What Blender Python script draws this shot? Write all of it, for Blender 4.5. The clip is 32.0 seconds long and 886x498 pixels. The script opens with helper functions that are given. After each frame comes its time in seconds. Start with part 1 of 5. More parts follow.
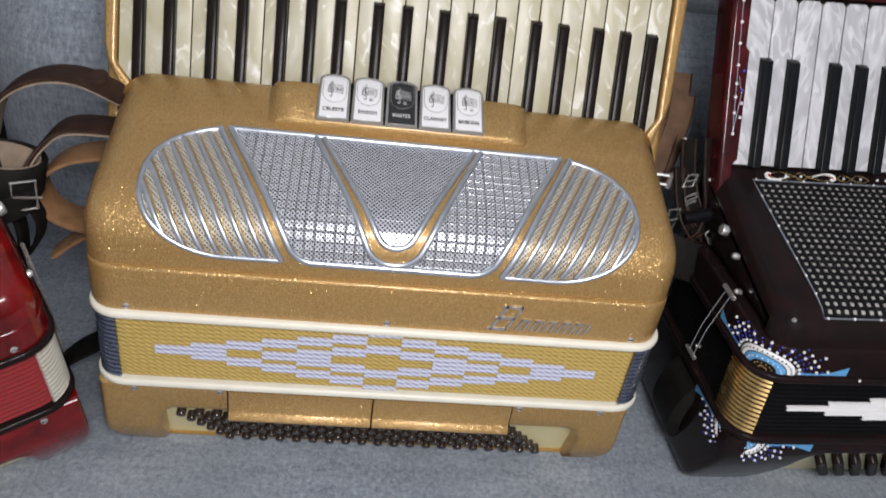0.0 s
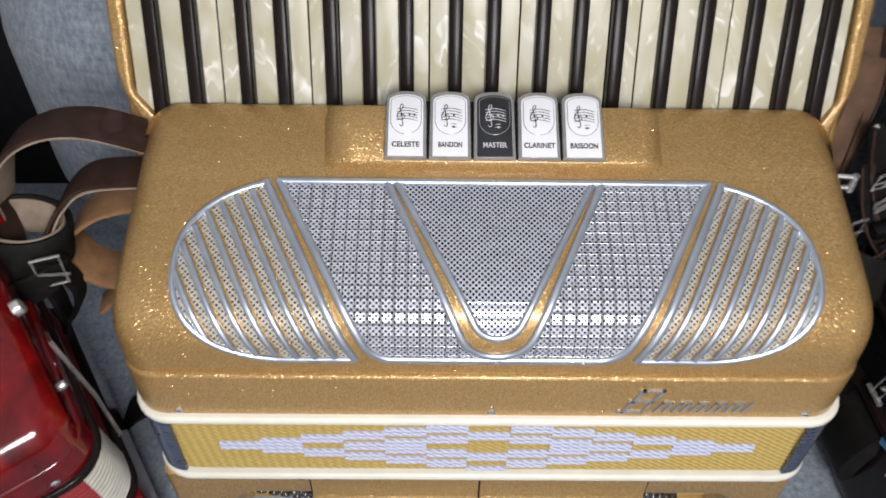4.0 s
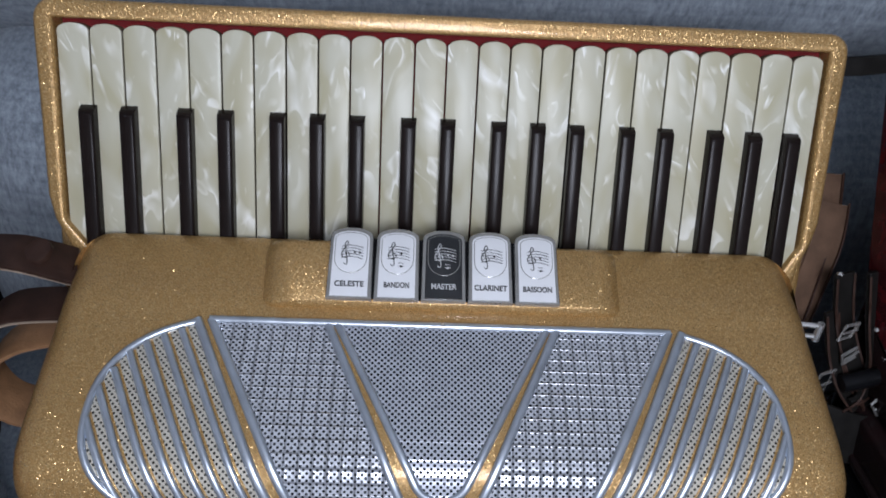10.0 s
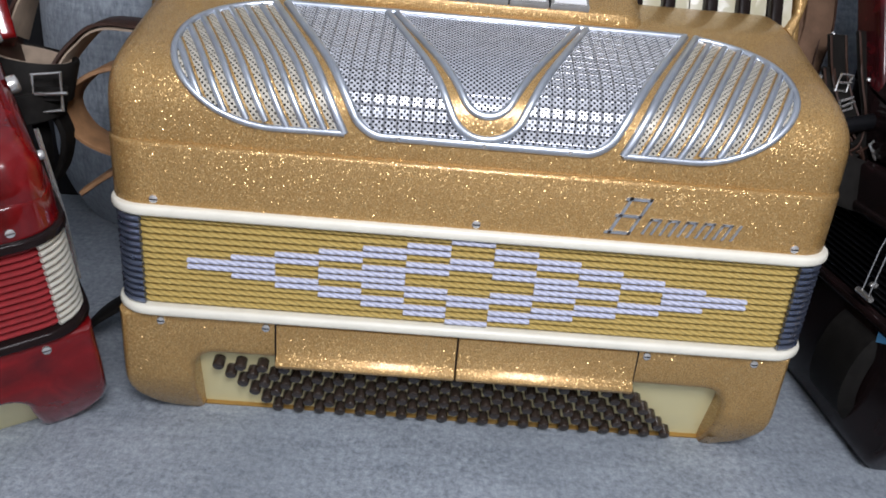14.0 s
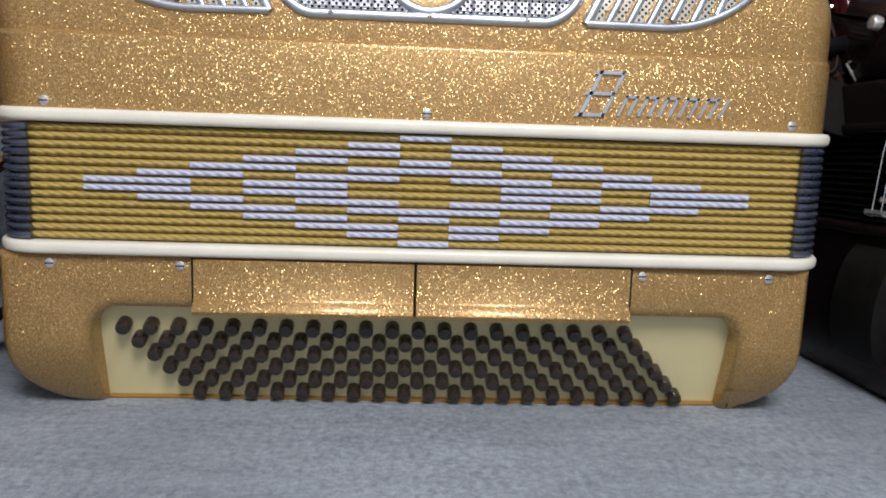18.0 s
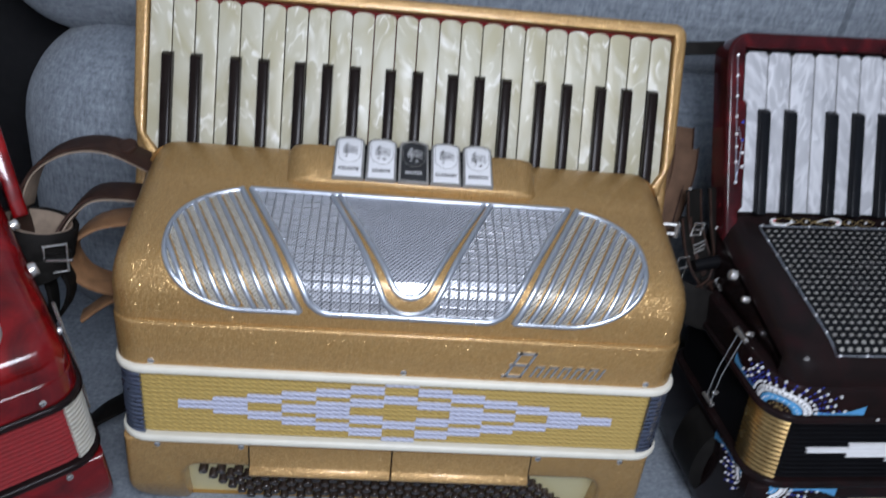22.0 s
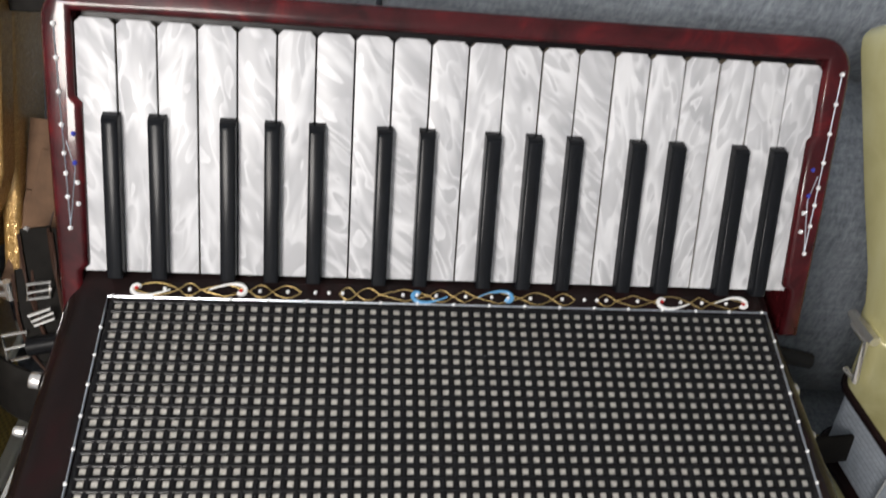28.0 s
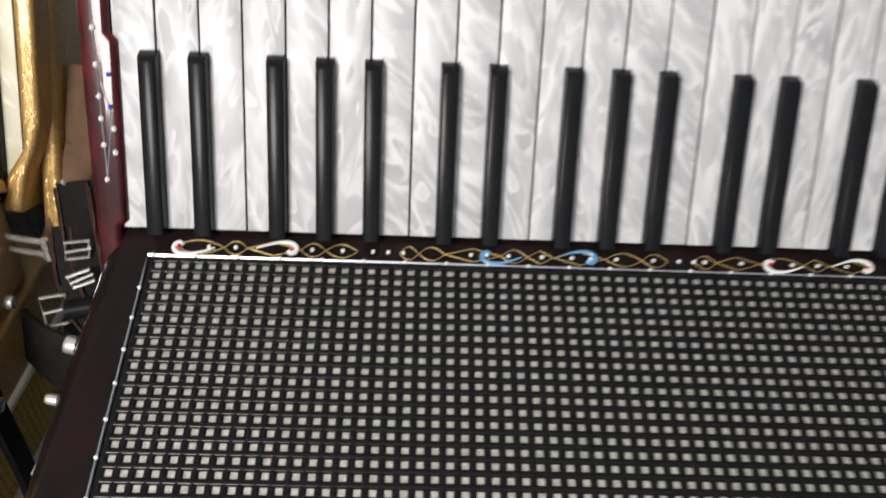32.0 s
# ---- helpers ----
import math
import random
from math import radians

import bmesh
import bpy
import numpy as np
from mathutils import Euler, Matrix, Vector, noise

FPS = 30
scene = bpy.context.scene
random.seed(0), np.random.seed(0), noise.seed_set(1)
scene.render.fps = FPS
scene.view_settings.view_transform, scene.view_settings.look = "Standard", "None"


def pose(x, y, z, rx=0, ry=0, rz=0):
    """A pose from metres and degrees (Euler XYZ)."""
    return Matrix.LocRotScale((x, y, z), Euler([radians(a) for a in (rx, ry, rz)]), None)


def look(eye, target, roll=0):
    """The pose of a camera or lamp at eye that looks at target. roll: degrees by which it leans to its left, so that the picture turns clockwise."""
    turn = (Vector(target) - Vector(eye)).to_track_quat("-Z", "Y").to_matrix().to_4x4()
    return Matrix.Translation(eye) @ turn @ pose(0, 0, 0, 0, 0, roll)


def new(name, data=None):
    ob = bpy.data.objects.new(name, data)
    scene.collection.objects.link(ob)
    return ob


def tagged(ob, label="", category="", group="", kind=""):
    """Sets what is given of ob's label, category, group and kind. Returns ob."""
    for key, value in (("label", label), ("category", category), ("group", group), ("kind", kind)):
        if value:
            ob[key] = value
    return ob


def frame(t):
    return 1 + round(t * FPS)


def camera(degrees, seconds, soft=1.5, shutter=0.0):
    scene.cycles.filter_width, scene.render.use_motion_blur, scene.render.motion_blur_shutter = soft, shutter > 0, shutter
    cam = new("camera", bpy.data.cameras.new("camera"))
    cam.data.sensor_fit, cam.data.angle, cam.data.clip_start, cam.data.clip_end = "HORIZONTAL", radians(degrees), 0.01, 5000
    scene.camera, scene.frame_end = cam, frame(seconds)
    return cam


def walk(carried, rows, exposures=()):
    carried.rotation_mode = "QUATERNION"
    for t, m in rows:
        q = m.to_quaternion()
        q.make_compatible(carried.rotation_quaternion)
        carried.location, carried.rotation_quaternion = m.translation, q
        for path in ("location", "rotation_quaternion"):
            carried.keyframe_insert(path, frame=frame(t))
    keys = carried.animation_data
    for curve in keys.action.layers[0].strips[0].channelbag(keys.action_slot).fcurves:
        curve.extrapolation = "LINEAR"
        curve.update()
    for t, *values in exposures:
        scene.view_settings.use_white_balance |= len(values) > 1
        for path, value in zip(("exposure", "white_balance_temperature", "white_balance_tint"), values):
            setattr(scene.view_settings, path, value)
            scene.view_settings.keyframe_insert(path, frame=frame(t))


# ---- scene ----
cam = camera(58.6, 32.0, soft=1.7, shutter=0.5)
PATH = [
    (0, (-0.0365, -0.4687, 0.9666), (0.2102, 1.1817, -0.1358), 9.26),
    (0.5, (-0.0486, -0.4652, 0.9859), (0.2022, 1.2045, -0.0861), 10.24),
    (1, (-0.0611, -0.4689, 1.0005), (0.1225, 1.2295, -0.0396), 10.20),
    (1.5, (-0.0831, -0.4621, 1.0219), (0.1205, 1.2516, 0.0111), 10.87),
    (2, (-0.0961, -0.4561, 1.0349), (0.1212, 1.2707, 0.0495), 10.75),
    (2.5, (-0.1052, -0.4635, 1.0260), (0.1755, 1.2802, 0.0876), 7.62),
    (4.5, (-0.0238, -0.1861, 0.9765), (-0.0439, 1.1499, -0.5117), -0.17),
    (5, (-0.0329, -0.1270, 0.9575), (-0.0154, 1.2689, -0.4747), 1.67),
    (5.5, (-0.0302, -0.1087, 0.9651), (-0.0073, 1.3197, -0.4346), 2.39),
    (6, (-0.0258, -0.1067, 0.9629), (-0.0205, 1.3187, -0.4401), 1.36),
    (6.5, (-0.0304, -0.1059, 0.9629), (0.0043, 1.3335, -0.4253), 2.32),
    (7, (-0.0297, -0.1045, 0.9636), (0.0067, 1.3325, -0.4270), 2.44),
    (7.5, (-0.0306, -0.1069, 0.9637), (-0.0056, 1.3254, -0.4319), 1.85),
    (8, (-0.0248, -0.1156, 0.9687), (0.0286, 1.3531, -0.3879), 2.19),
    (8.5, (-0.0202, -0.1390, 0.9767), (0.0262, 1.3466, -0.3615), 2.17),
    (9, (-0.0160, -0.1748, 0.9874), (0.0485, 1.3539, -0.3006), 1.89),
    (9.5, (-0.0187, -0.2183, 0.9845), (0.0601, 1.3308, -0.2781), 2.66),
    (10, (-0.0193, -0.2400, 0.9912), (0.0607, 1.3605, -0.2056), 3.72),
    (10.5, (-0.0259, -0.2678, 0.9703), (0.0435, 1.3922, -0.1431), 3.43),
    (11, (-0.0224, -0.3084, 0.9418), (0.0552, 1.3689, -0.1447), 3.58),
    (11.5, (-0.0340, -0.3639, 0.9209), (0.0669, 1.3652, -0.0792), 3.71),
    (12, (-0.0340, -0.4051, 0.9065), (0.0695, 1.2982, -0.1366), 4.27),
    (12.5, (-0.0236, -0.4292, 0.8561), (-0.0110, 1.3137, -0.1248), 1.33),
    (13, (-0.0374, -0.4399, 0.8140), (0.0202, 1.3003, -0.1701), 3.63),
    (13.5, (-0.0299, -0.4432, 0.7802), (0.0160, 1.3626, -0.0783), 4.43),
    (14, (-0.0333, -0.4372, 0.7616), (0.0283, 1.3838, -0.0631), 5.25),
    (14.5, (-0.0248, -0.4324, 0.7442), (0.0438, 1.3977, -0.0597), 4.33),
    (15, (-0.0246, -0.4189, 0.7189), (0.0557, 1.4306, -0.0381), 2.32),
    (15.5, (-0.0294, -0.4077, 0.6667), (-0.0138, 1.4610, -0.0457), 2.17),
    (17.5, (-0.0270, -0.4133, 0.5878), (0.0968, 1.5391, 0.1717), 1.62),
    (18, (-0.0152, -0.4132, 0.5778), (0.1086, 1.5573, 0.2587), 2.00),
    (18.5, (-0.0254, -0.4201, 0.5824), (0.0928, 1.5574, 0.3079), 2.59),
    (19, (-0.0340, -0.4290, 0.5967), (0.0880, 1.5513, 0.3447), 2.68),
    (19.5, (-0.0314, -0.4335, 0.6112), (0.1055, 1.5444, 0.3478), 2.88),
    (20, (-0.0246, -0.4375, 0.6440), (0.0535, 1.5247, 0.2651), 2.95),
    (20.5, (-0.0250, -0.4355, 0.6876), (0.1288, 1.5004, 0.2092), 3.83),
    (21, (-0.0318, -0.4525, 0.7465), (0.0957, 1.4563, 0.1633), 4.28),
    (21.5, (-0.0450, -0.4674, 0.8715), (0.1152, 1.3654, 0.0872), 5.43),
    (22, (-0.0296, -0.4973, 0.9573), (0.1464, 1.2614, 0.0215), 6.28),
    (22.5, (-0.0266, -0.5007, 1.0268), (0.2319, 1.2504, 0.0957), 7.88),
    (23, (0.0401, -0.5029, 1.0506), (0.1809, 1.2768, 0.1490), 5.39),
    (23.5, (0.1746, -0.4989, 1.0588), (0.1612, 1.2478, 0.0848), 3.38),
    (24, (0.2696, -0.4806, 1.0969), (0.3354, 1.2159, 0.0397), 3.47),
    (24.5, (0.3324, -0.4858, 1.0895), (0.4161, 1.2282, 0.0623), 2.99),
    (25, (0.3752, -0.4832, 1.0957), (0.5690, 1.2356, 0.0917), 3.60),
    (25.5, (0.3972, -0.4837, 1.0900), (0.6722, 1.2288, 0.0941), 4.30),
    (27.5, (0.4272, -0.2425, 0.9800), (0.6879, 1.2510, -0.3244), 10.11),
    (28, (0.4382, -0.2311, 1.0020), (0.6924, 1.3209, -0.2335), 10.07),
    (28.5, (0.4463, -0.2286, 1.0148), (0.6801, 1.3398, -0.2040), 9.12),
    (29, (0.4559, -0.2278, 1.0177), (0.6702, 1.3589, -0.1809), 8.13),
    (29.5, (0.4648, -0.2274, 1.0160), (0.6997, 1.3590, -0.1790), 8.49),
    (30, (0.4724, -0.2299, 1.0155), (0.6683, 1.3597, -0.1823), 7.34),
    (30.5, (0.4640, -0.2351, 1.0155), (0.6233, 1.3635, -0.1758), 7.31),
    (31, (0.4536, -0.2395, 1.0124), (0.5925, 1.3922, -0.1359), 7.59),
    (31.5, (0.4573, -0.2447, 0.9965), (0.5907, 1.3745, -0.1698), 6.26),
    (32, (0.4427, -0.2009, 0.9540), (0.5328, 1.3368, -0.3217), 6.28),
]
EXPOSURES = [(0, 0.05, 6800, 14), (2, 0.12, 6400, 14), (2.5, 0.12, 6350, 14), (4.5, 0.25, 6900, 14), (5.2, 0.15, 7100, 14), (6, -0.25, 7000, 14), (8, -0.33, 6450, 14), (9, -0.42, 6100, 14), (11, -0.28, 5850, 14), (12, -0.2, 5980, 14), (13, 0.12, 6250, 14), (14, 0.17, 6400, 14),
             (17.5, 0.15, 6650, 14), (19, -0.12, 6700, 14), (20.5, -0.14, 6500, 14), (22, -0.15, 5950, 13), (23.2, 0.05, 5900, 9), (25.5, 0.2, 6250, 11), (27.5, 0.5, 7200, 12), (29, 0.3, 7150, 12), (32, 0.48, 7250, 12)]
walk(cam, [(t, look(eye, target, roll)) for t, eye, target, roll in PATH], EXPOSURES)

# ---- world and light: a dim room; one still lamp stands in for the viewer's carried light ----
world = bpy.data.worlds.new("world")
scene.world = world
world.use_nodes = True
world.node_tree.nodes["Background"].inputs[0].default_value = (0.62, 0.78, 1.0, 1)
world.node_tree.nodes["Background"].inputs[1].default_value = 0.12
# added point lamp, set near the middle of the torch's moving places
lamp_data = bpy.data.lights.new("lamp", "POINT")
lamp_data.shadow_soft_size, lamp_data.energy, lamp_data.color = 0.15, 27.5, (0.985, 1.0, 1.03)
lamp = new("lamp", lamp_data)
lamp.location = (0.07, -0.68, 1.18)

# ---- materials ----


class Mat:
    """A node material with short ways to add and join nodes."""

    def __init__(self, name, rough=0.5, metal=0.0, colour=(0.5, 0.5, 0.5)):
        self.m = bpy.data.materials.new(name)
        self.m.use_nodes = True
        self.t = self.m.node_tree
        self.b = self.t.nodes["Principled BSDF"]
        self.set(Roughness=rough, Metallic=metal)
        self.b.inputs["Base Color"].default_value = (*colour, 1)
        tc = self.t.nodes.new("ShaderNodeTexCoord")
        self.co = tc.outputs["Object"]

    def set(self, **kw):
        for k, v in kw.items():
            self.b.inputs[k.replace("_", " ")].default_value = v
        return self

    def node(self, kind, **kw):
        n = self.t.nodes.new(kind)
        for k, v in kw.items():
            n.inputs[k.replace("_", " ")].default_value = v
        return n

    def link(self, a, b):
        self.t.links.new(a, b)

    def scaled(self, sx, sy, sz, own=False, turn=(0, 0, 0), swing=0.0):
        """The object's coordinates, stretched; own: shifted by each object's own random number; swing: and turned by up to this angle."""
        n = self.t.nodes.new("ShaderNodeMapping")
        n.inputs["Scale"].default_value = (sx, sy, sz)
        n.inputs["Rotation"].default_value = turn
        if own:
            info = self.t.nodes.new("ShaderNodeObjectInfo")
            mul = self.t.nodes.new("ShaderNodeVectorMath")
            mul.operation = "SCALE"
            mul.inputs[0].default_value = (37.0, 71.0, 53.0)
            self.link(info.outputs["Random"], mul.inputs["Scale"])
            self.link(mul.outputs[0], n.inputs["Location"])
        if own and swing:
            roll = self.t.nodes.new("ShaderNodeVectorRotate")
            roll.rotation_type = "Y_AXIS"
            self.link(self.co, roll.inputs["Vector"])
            self.link(self.math("MULTIPLY", self.math("SUBTRACT", info.outputs["Random"], 0.3), swing), roll.inputs["Angle"])
            self.link(roll.outputs[0], n.inputs["Vector"])
        else:
            self.link(self.co, n.inputs["Vector"])
        return n.outputs[0]

    def noise(self, co, scale, detail=3.0, rough=0.55, warp=0.0):
        n = self.node("ShaderNodeTexNoise", Scale=scale, Detail=detail, Roughness=rough, Distortion=warp)
        self.link(co, n.inputs["Vector"])
        return n.outputs["Fac"]

    def ramp(self, fac, *stops):
        r = self.t.nodes.new("ShaderNodeValToRGB")
        e = r.color_ramp.elements
        while len(e) < len(stops):
            e.new(0.5)
        for el, (p, c) in zip(e, stops):
            el.position = p
            el.color = (*c, 1) if len(c) == 3 else c
        self.link(fac, r.inputs[0])
        return r.outputs[0]

    def base(self, out):
        self.link(out, self.b.inputs["Base Color"])
        return self

    def mix(self, fac, a, b, mode="MIX"):
        n = self.t.nodes.new("ShaderNodeMix")
        n.data_type, n.blend_type = "RGBA", mode
        for src, sock in ((fac, n.inputs[0]), (a, n.inputs[6]), (b, n.inputs[7])):
            if isinstance(src, (int, float)):
                sock.default_value = src
            elif isinstance(src, tuple):
                sock.default_value = (*src, 1)
            else:
                self.link(src, sock)
        return n.outputs[2]

    def math(self, op, a, b=0.0):
        n = self.t.nodes.new("ShaderNodeMath")
        n.operation = op
        for src, sock in ((a, n.inputs[0]), (b, n.inputs[1])):
            if isinstance(src, (int, float)):
                sock.default_value = src
            else:
                self.link(src, sock)
        return n.outputs[0]

    def bump(self, height, strength, distance):
        n = self.node("ShaderNodeBump", Strength=strength, Distance=distance)
        self.link(height, n.inputs["Height"])
        last = self.b.inputs["Normal"]
        if last.is_linked:
            self.link(last.links[0].from_socket, n.inputs["Normal"])
        self.link(n.outputs[0], self.b.inputs["Normal"])
        return self

    def facets(self, colour, amount):
        """Tilts the normal at random, cell by cell."""
        g = self.t.nodes.new("ShaderNodeNewGeometry")
        sub, mul, add, nor = (self.t.nodes.new("ShaderNodeVectorMath") for _ in range(4))
        sub.operation, mul.operation, add.operation, nor.operation = "SUBTRACT", "SCALE", "ADD", "NORMALIZE"
        sub.inputs[1].default_value = (0.5, 0.5, 0.5)
        if isinstance(amount, (int, float)):
            mul.inputs["Scale"].default_value = amount
        else:
            self.link(amount, mul.inputs["Scale"])
        self.link(colour, sub.inputs[0])
        self.link(sub.outputs[0], mul.inputs[0])
        self.link(mul.outputs[0], add.inputs[0])
        self.link(g.outputs["Normal"], add.inputs[1])
        self.link(add.outputs[0], nor.inputs[0])
        self.link(nor.outputs[0], self.b.inputs["Normal"])
        return self


def glitter(name, deep, bright, flake, metal=0.42, rough=0.34):
    """Lacquer full of metal flakes: most lie nearly flat, some are tilted, a few stand askew and flash alone."""
    m = Mat(name, rough, metal)
    v = m.node("ShaderNodeTexVoronoi", Scale=flake)
    m.link(m.co, v.inputs["Vector"])
    sep = m.t.nodes.new("ShaderNodeSeparateColor")
    m.link(v.outputs["Color"], sep.inputs[0])
    lie = m.t.nodes.new("ShaderNodeTexWhiteNoise")
    m.link(v.outputs["Position"], lie.inputs["Vector"])
    stray = m.math("GREATER_THAN", sep.outputs[2], 0.56)
    wild = m.math("GREATER_THAN", sep.outputs[2], 0.93)
    tilt = m.math("ADD", m.math("ADD", m.math("MULTIPLY", stray, 0.50), 0.16), m.math("MULTIPLY", wild, 0.55))
    m.facets(lie.outputs["Color"], tilt)
    cloud = m.noise(m.co, 9, 3)
    fine = m.ramp(sep.outputs[0], (0.0, tuple(c * 0.80 for c in deep)), (0.6, deep), (1.0, tuple(c * 1.22 for c in deep)))
    ground = m.mix(m.math("MULTIPLY", cloud, 0.55), fine, tuple(c * 0.8 for c in deep))
    m.base(m.mix(m.math("MULTIPLY", stray, 0.8), ground, bright))
    m.link(m.math("ADD", m.math("MULTIPLY", stray, 0.25), metal), m.b.inputs["Metallic"])
    m.link(m.math("SUBTRACT", rough, m.math("ADD", m.math("MULTIPLY", stray, 0.04), m.math("MULTIPLY", wild, 0.10))), m.b.inputs["Roughness"])
    m.set(Coat_Weight=0.32, Coat_Roughness=0.09)
    return m.m


def pearl(name, dark, mid, light, stretch, lean, amount, fold, share, sizes):
    """Mother-of-pearl celluloid: swirled flakes, bright along one edge and fading across. share: how much of it
    flashes; the flash is put into the colour.
    """
    m = Mat(name, 0.4)
    co = m.scaled(*stretch, own=True, turn=lean, swing=1.3)
    tone = m.ramp(m.noise(co, 0.35, 1.0, 0.4, 0.6), (0.32, dark), (0.68, mid))
    out = tone
    for scale, weight, kink in sizes:
        n = m.noise(co, scale, 0.6, 0.4, kink)
        band = m.math("FRACT", m.math("MULTIPLY", n, fold))
        # painted glint: each flake's flash is a light colour band
        flake = m.ramp(band, (0.0, (0.06, 0.06, 0.06)), (0.45, (0.05, 0.05, 0.05)), (0.86, (1, 1, 1)), (0.95, (0.9, 0.9, 0.9)), (1.0, (0.06, 0.06, 0.06)))
        where = m.ramp(m.noise(co, scale * 0.7, 1.5, 0.5, 1.0), (0.62 - share * 0.5, (0, 0, 0)), (0.80 - share * 0.3, (1, 1, 1)))
        out = m.mix(m.math("MULTIPLY", m.math("MULTIPLY", flake, where), amount * weight), out, light)
    m.base(out)
    m.set(Specular_IOR_Level=0.4, Roughness=0.36)
    m.bump(m.noise(co, 0.3, 1.0), 0.12, 0.004)
    return m.m


def braid(name, colour, rough, lay=0.0060):
    """Twisted cord: long slanting strands along x, row by row."""
    m = Mat(name, rough)
    m.set(Specular_IOR_Level=0.3)
    sep = m.t.nodes.new("ShaderNodeSeparateXYZ")
    m.link(m.co, sep.inputs[0])
    along = m.math("ADD", m.math("ADD", sep.outputs[0], m.math("MULTIPLY", sep.outputs[1], 1.0)), m.math("MULTIPLY", sep.outputs[2], 1.5))
    wave = m.math("ADD", m.math("MULTIPLY", m.math("SINE", m.math("MULTIPLY", along, 2 * math.pi / lay)), 0.5), 0.5)
    n = m.noise(m.co, 60, 4)
    # shade between strands put into the colour: grooves darker, crowns lighter
    tone = m.ramp(wave, (0.0, tuple(c * 0.66 for c in colour)), (0.5, colour), (1.0, tuple(min(1, c * 1.12) for c in colour)))
    m.base(m.mix(m.math("MULTIPLY", n, 0.5), tone, tuple(c * 0.8 for c in colour)))
    m.bump(wave, 0.6, 0.0008)
    return m.m


def plain(name, colour, rough, metal=0.0, vary=0.12, scale=60, coat=0.0, bump=0.0, shine=0.5):
    m = Mat(name, rough, metal)
    m.set(Specular_IOR_Level=shine)
    n = m.noise(m.co, scale, 4)
    lo, hi = (tuple(c * (1 - vary) for c in colour), tuple(min(1, c * (1 + vary)) for c in colour))
    m.base(m.ramp(n, (0.3, lo), (0.7, hi)))
    m.link(m.math("ADD", m.math("MULTIPLY", n, rough * 0.5), rough * 0.75), m.b.inputs["Roughness"])
    m.set(Coat_Weight=coat, Coat_Roughness=0.05)
    if bump:
        m.bump(m.noise(m.co, scale * 6, 3), 0.4, bump)
    return m.m


def perforated(name, pitch, hole, metal_tone, hole_tone, weave=(0, 0), rough=0.24):
    """Sheet metal with staggered round holes, as the plate's own UV in metres has them."""
    m = Mat(name, rough, 0.4)
    uv = m.t.nodes.new("ShaderNodeUVMap")
    sep = m.t.nodes.new("ShaderNodeSeparateXYZ")
    m.link(uv.outputs[0], sep.inputs[0])
    holes = None
    for shift in (0.0, 0.5):
        fx = m.math("FRACT", m.math("ADD", m.math("DIVIDE", sep.outputs[0], pitch), shift))
        fy = m.math("FRACT", m.math("ADD", m.math("DIVIDE", sep.outputs[1], pitch), shift))
        dx, dy = m.math("SUBTRACT", fx, 0.5), m.math("SUBTRACT", fy, 0.5)
        d = m.math("SQRT", m.math("ADD", m.math("MULTIPLY", dx, dx), m.math("MULTIPLY", dy, dy)))
        h = m.math("LESS_THAN", d, hole)
        holes = h if holes is None else m.math("MAXIMUM", holes, h)
    n = m.noise(m.co, 120, 4)
    tone = m.ramp(n, (0.3, tuple(c * 0.8 for c in metal_tone)), (0.7, metal_tone))
    m.base(m.mix(holes, tone, hole_tone))
    m.link(m.math("MULTIPLY", m.math("SUBTRACT", 1.0, holes), 0.4), m.b.inputs["Metallic"])
    m.link(m.math("ADD", m.math("MULTIPLY", holes, 0.5), rough), m.b.inputs["Roughness"])
    m.link(m.math("MULTIPLY", m.math("SUBTRACT", 1.0, holes), 0.5), m.b.inputs["Specular IOR Level"])
    height = None
    for axis, size in ((0, weave[0]), (1, weave[1])):
        if size:
            f = m.math("ABSOLUTE", m.math("SUBTRACT", m.math("FRACT", m.math("DIVIDE", sep.outputs[axis], size)), 0.5))
            ridge = m.math("POWER", m.math("MULTIPLY", f, 2.0), 9.0)
            height = ridge if height is None else m.math("MAXIMUM", height, ridge)
    if height is not None:
        m.bump(height, 0.85 if weave[0] else 0.30, 0.0014 if weave[0] else 0.0010)
    m.bump(holes, 0.6, -0.0006)
    m.bump(n, 0.2, 0.0005)
    return m.m


def fabric(name, dark, light, weave=900.0):
    """Mottled chenille upholstery with crossing slubs."""
    m = Mat(name, 0.9)
    big = m.noise(m.co, 7, 4)
    fleck = m.noise(m.scaled(1, 1, 0.45), 230, 4, 0.7)
    along = m.noise(m.scaled(14, 60, 260), 1.0, 3, 0.6)
    up = m.noise(m.scaled(260, 60, 22), 1.0, 3, 0.6)
    thread = m.noise(m.scaled(1, 1, 2.4), weave, 2, 0.6)
    sum_of = m.math("ADD", m.math("ADD", m.math("MULTIPLY", fleck, 0.46), m.math("MULTIPLY", thread, 0.2)), m.math("ADD", m.math("MULTIPLY", along, 0.18), m.math("MULTIPLY", up, 0.16)))
    tone = m.ramp(sum_of, (0.38, dark), (0.60, light))
    m.base(m.mix(m.ramp(big, (0.35, (0, 0, 0)), (0.7, (0.4, 0.4, 0.4))), tone, dark))
    m.set(Sheen_Weight=0.2, Sheen_Roughness=0.5, Specular_IOR_Level=0.2)
    m.bump(thread, 0.5, 0.0012).bump(fleck, 0.5, 0.002).bump(along, 0.4, 0.0015)
    return m.m


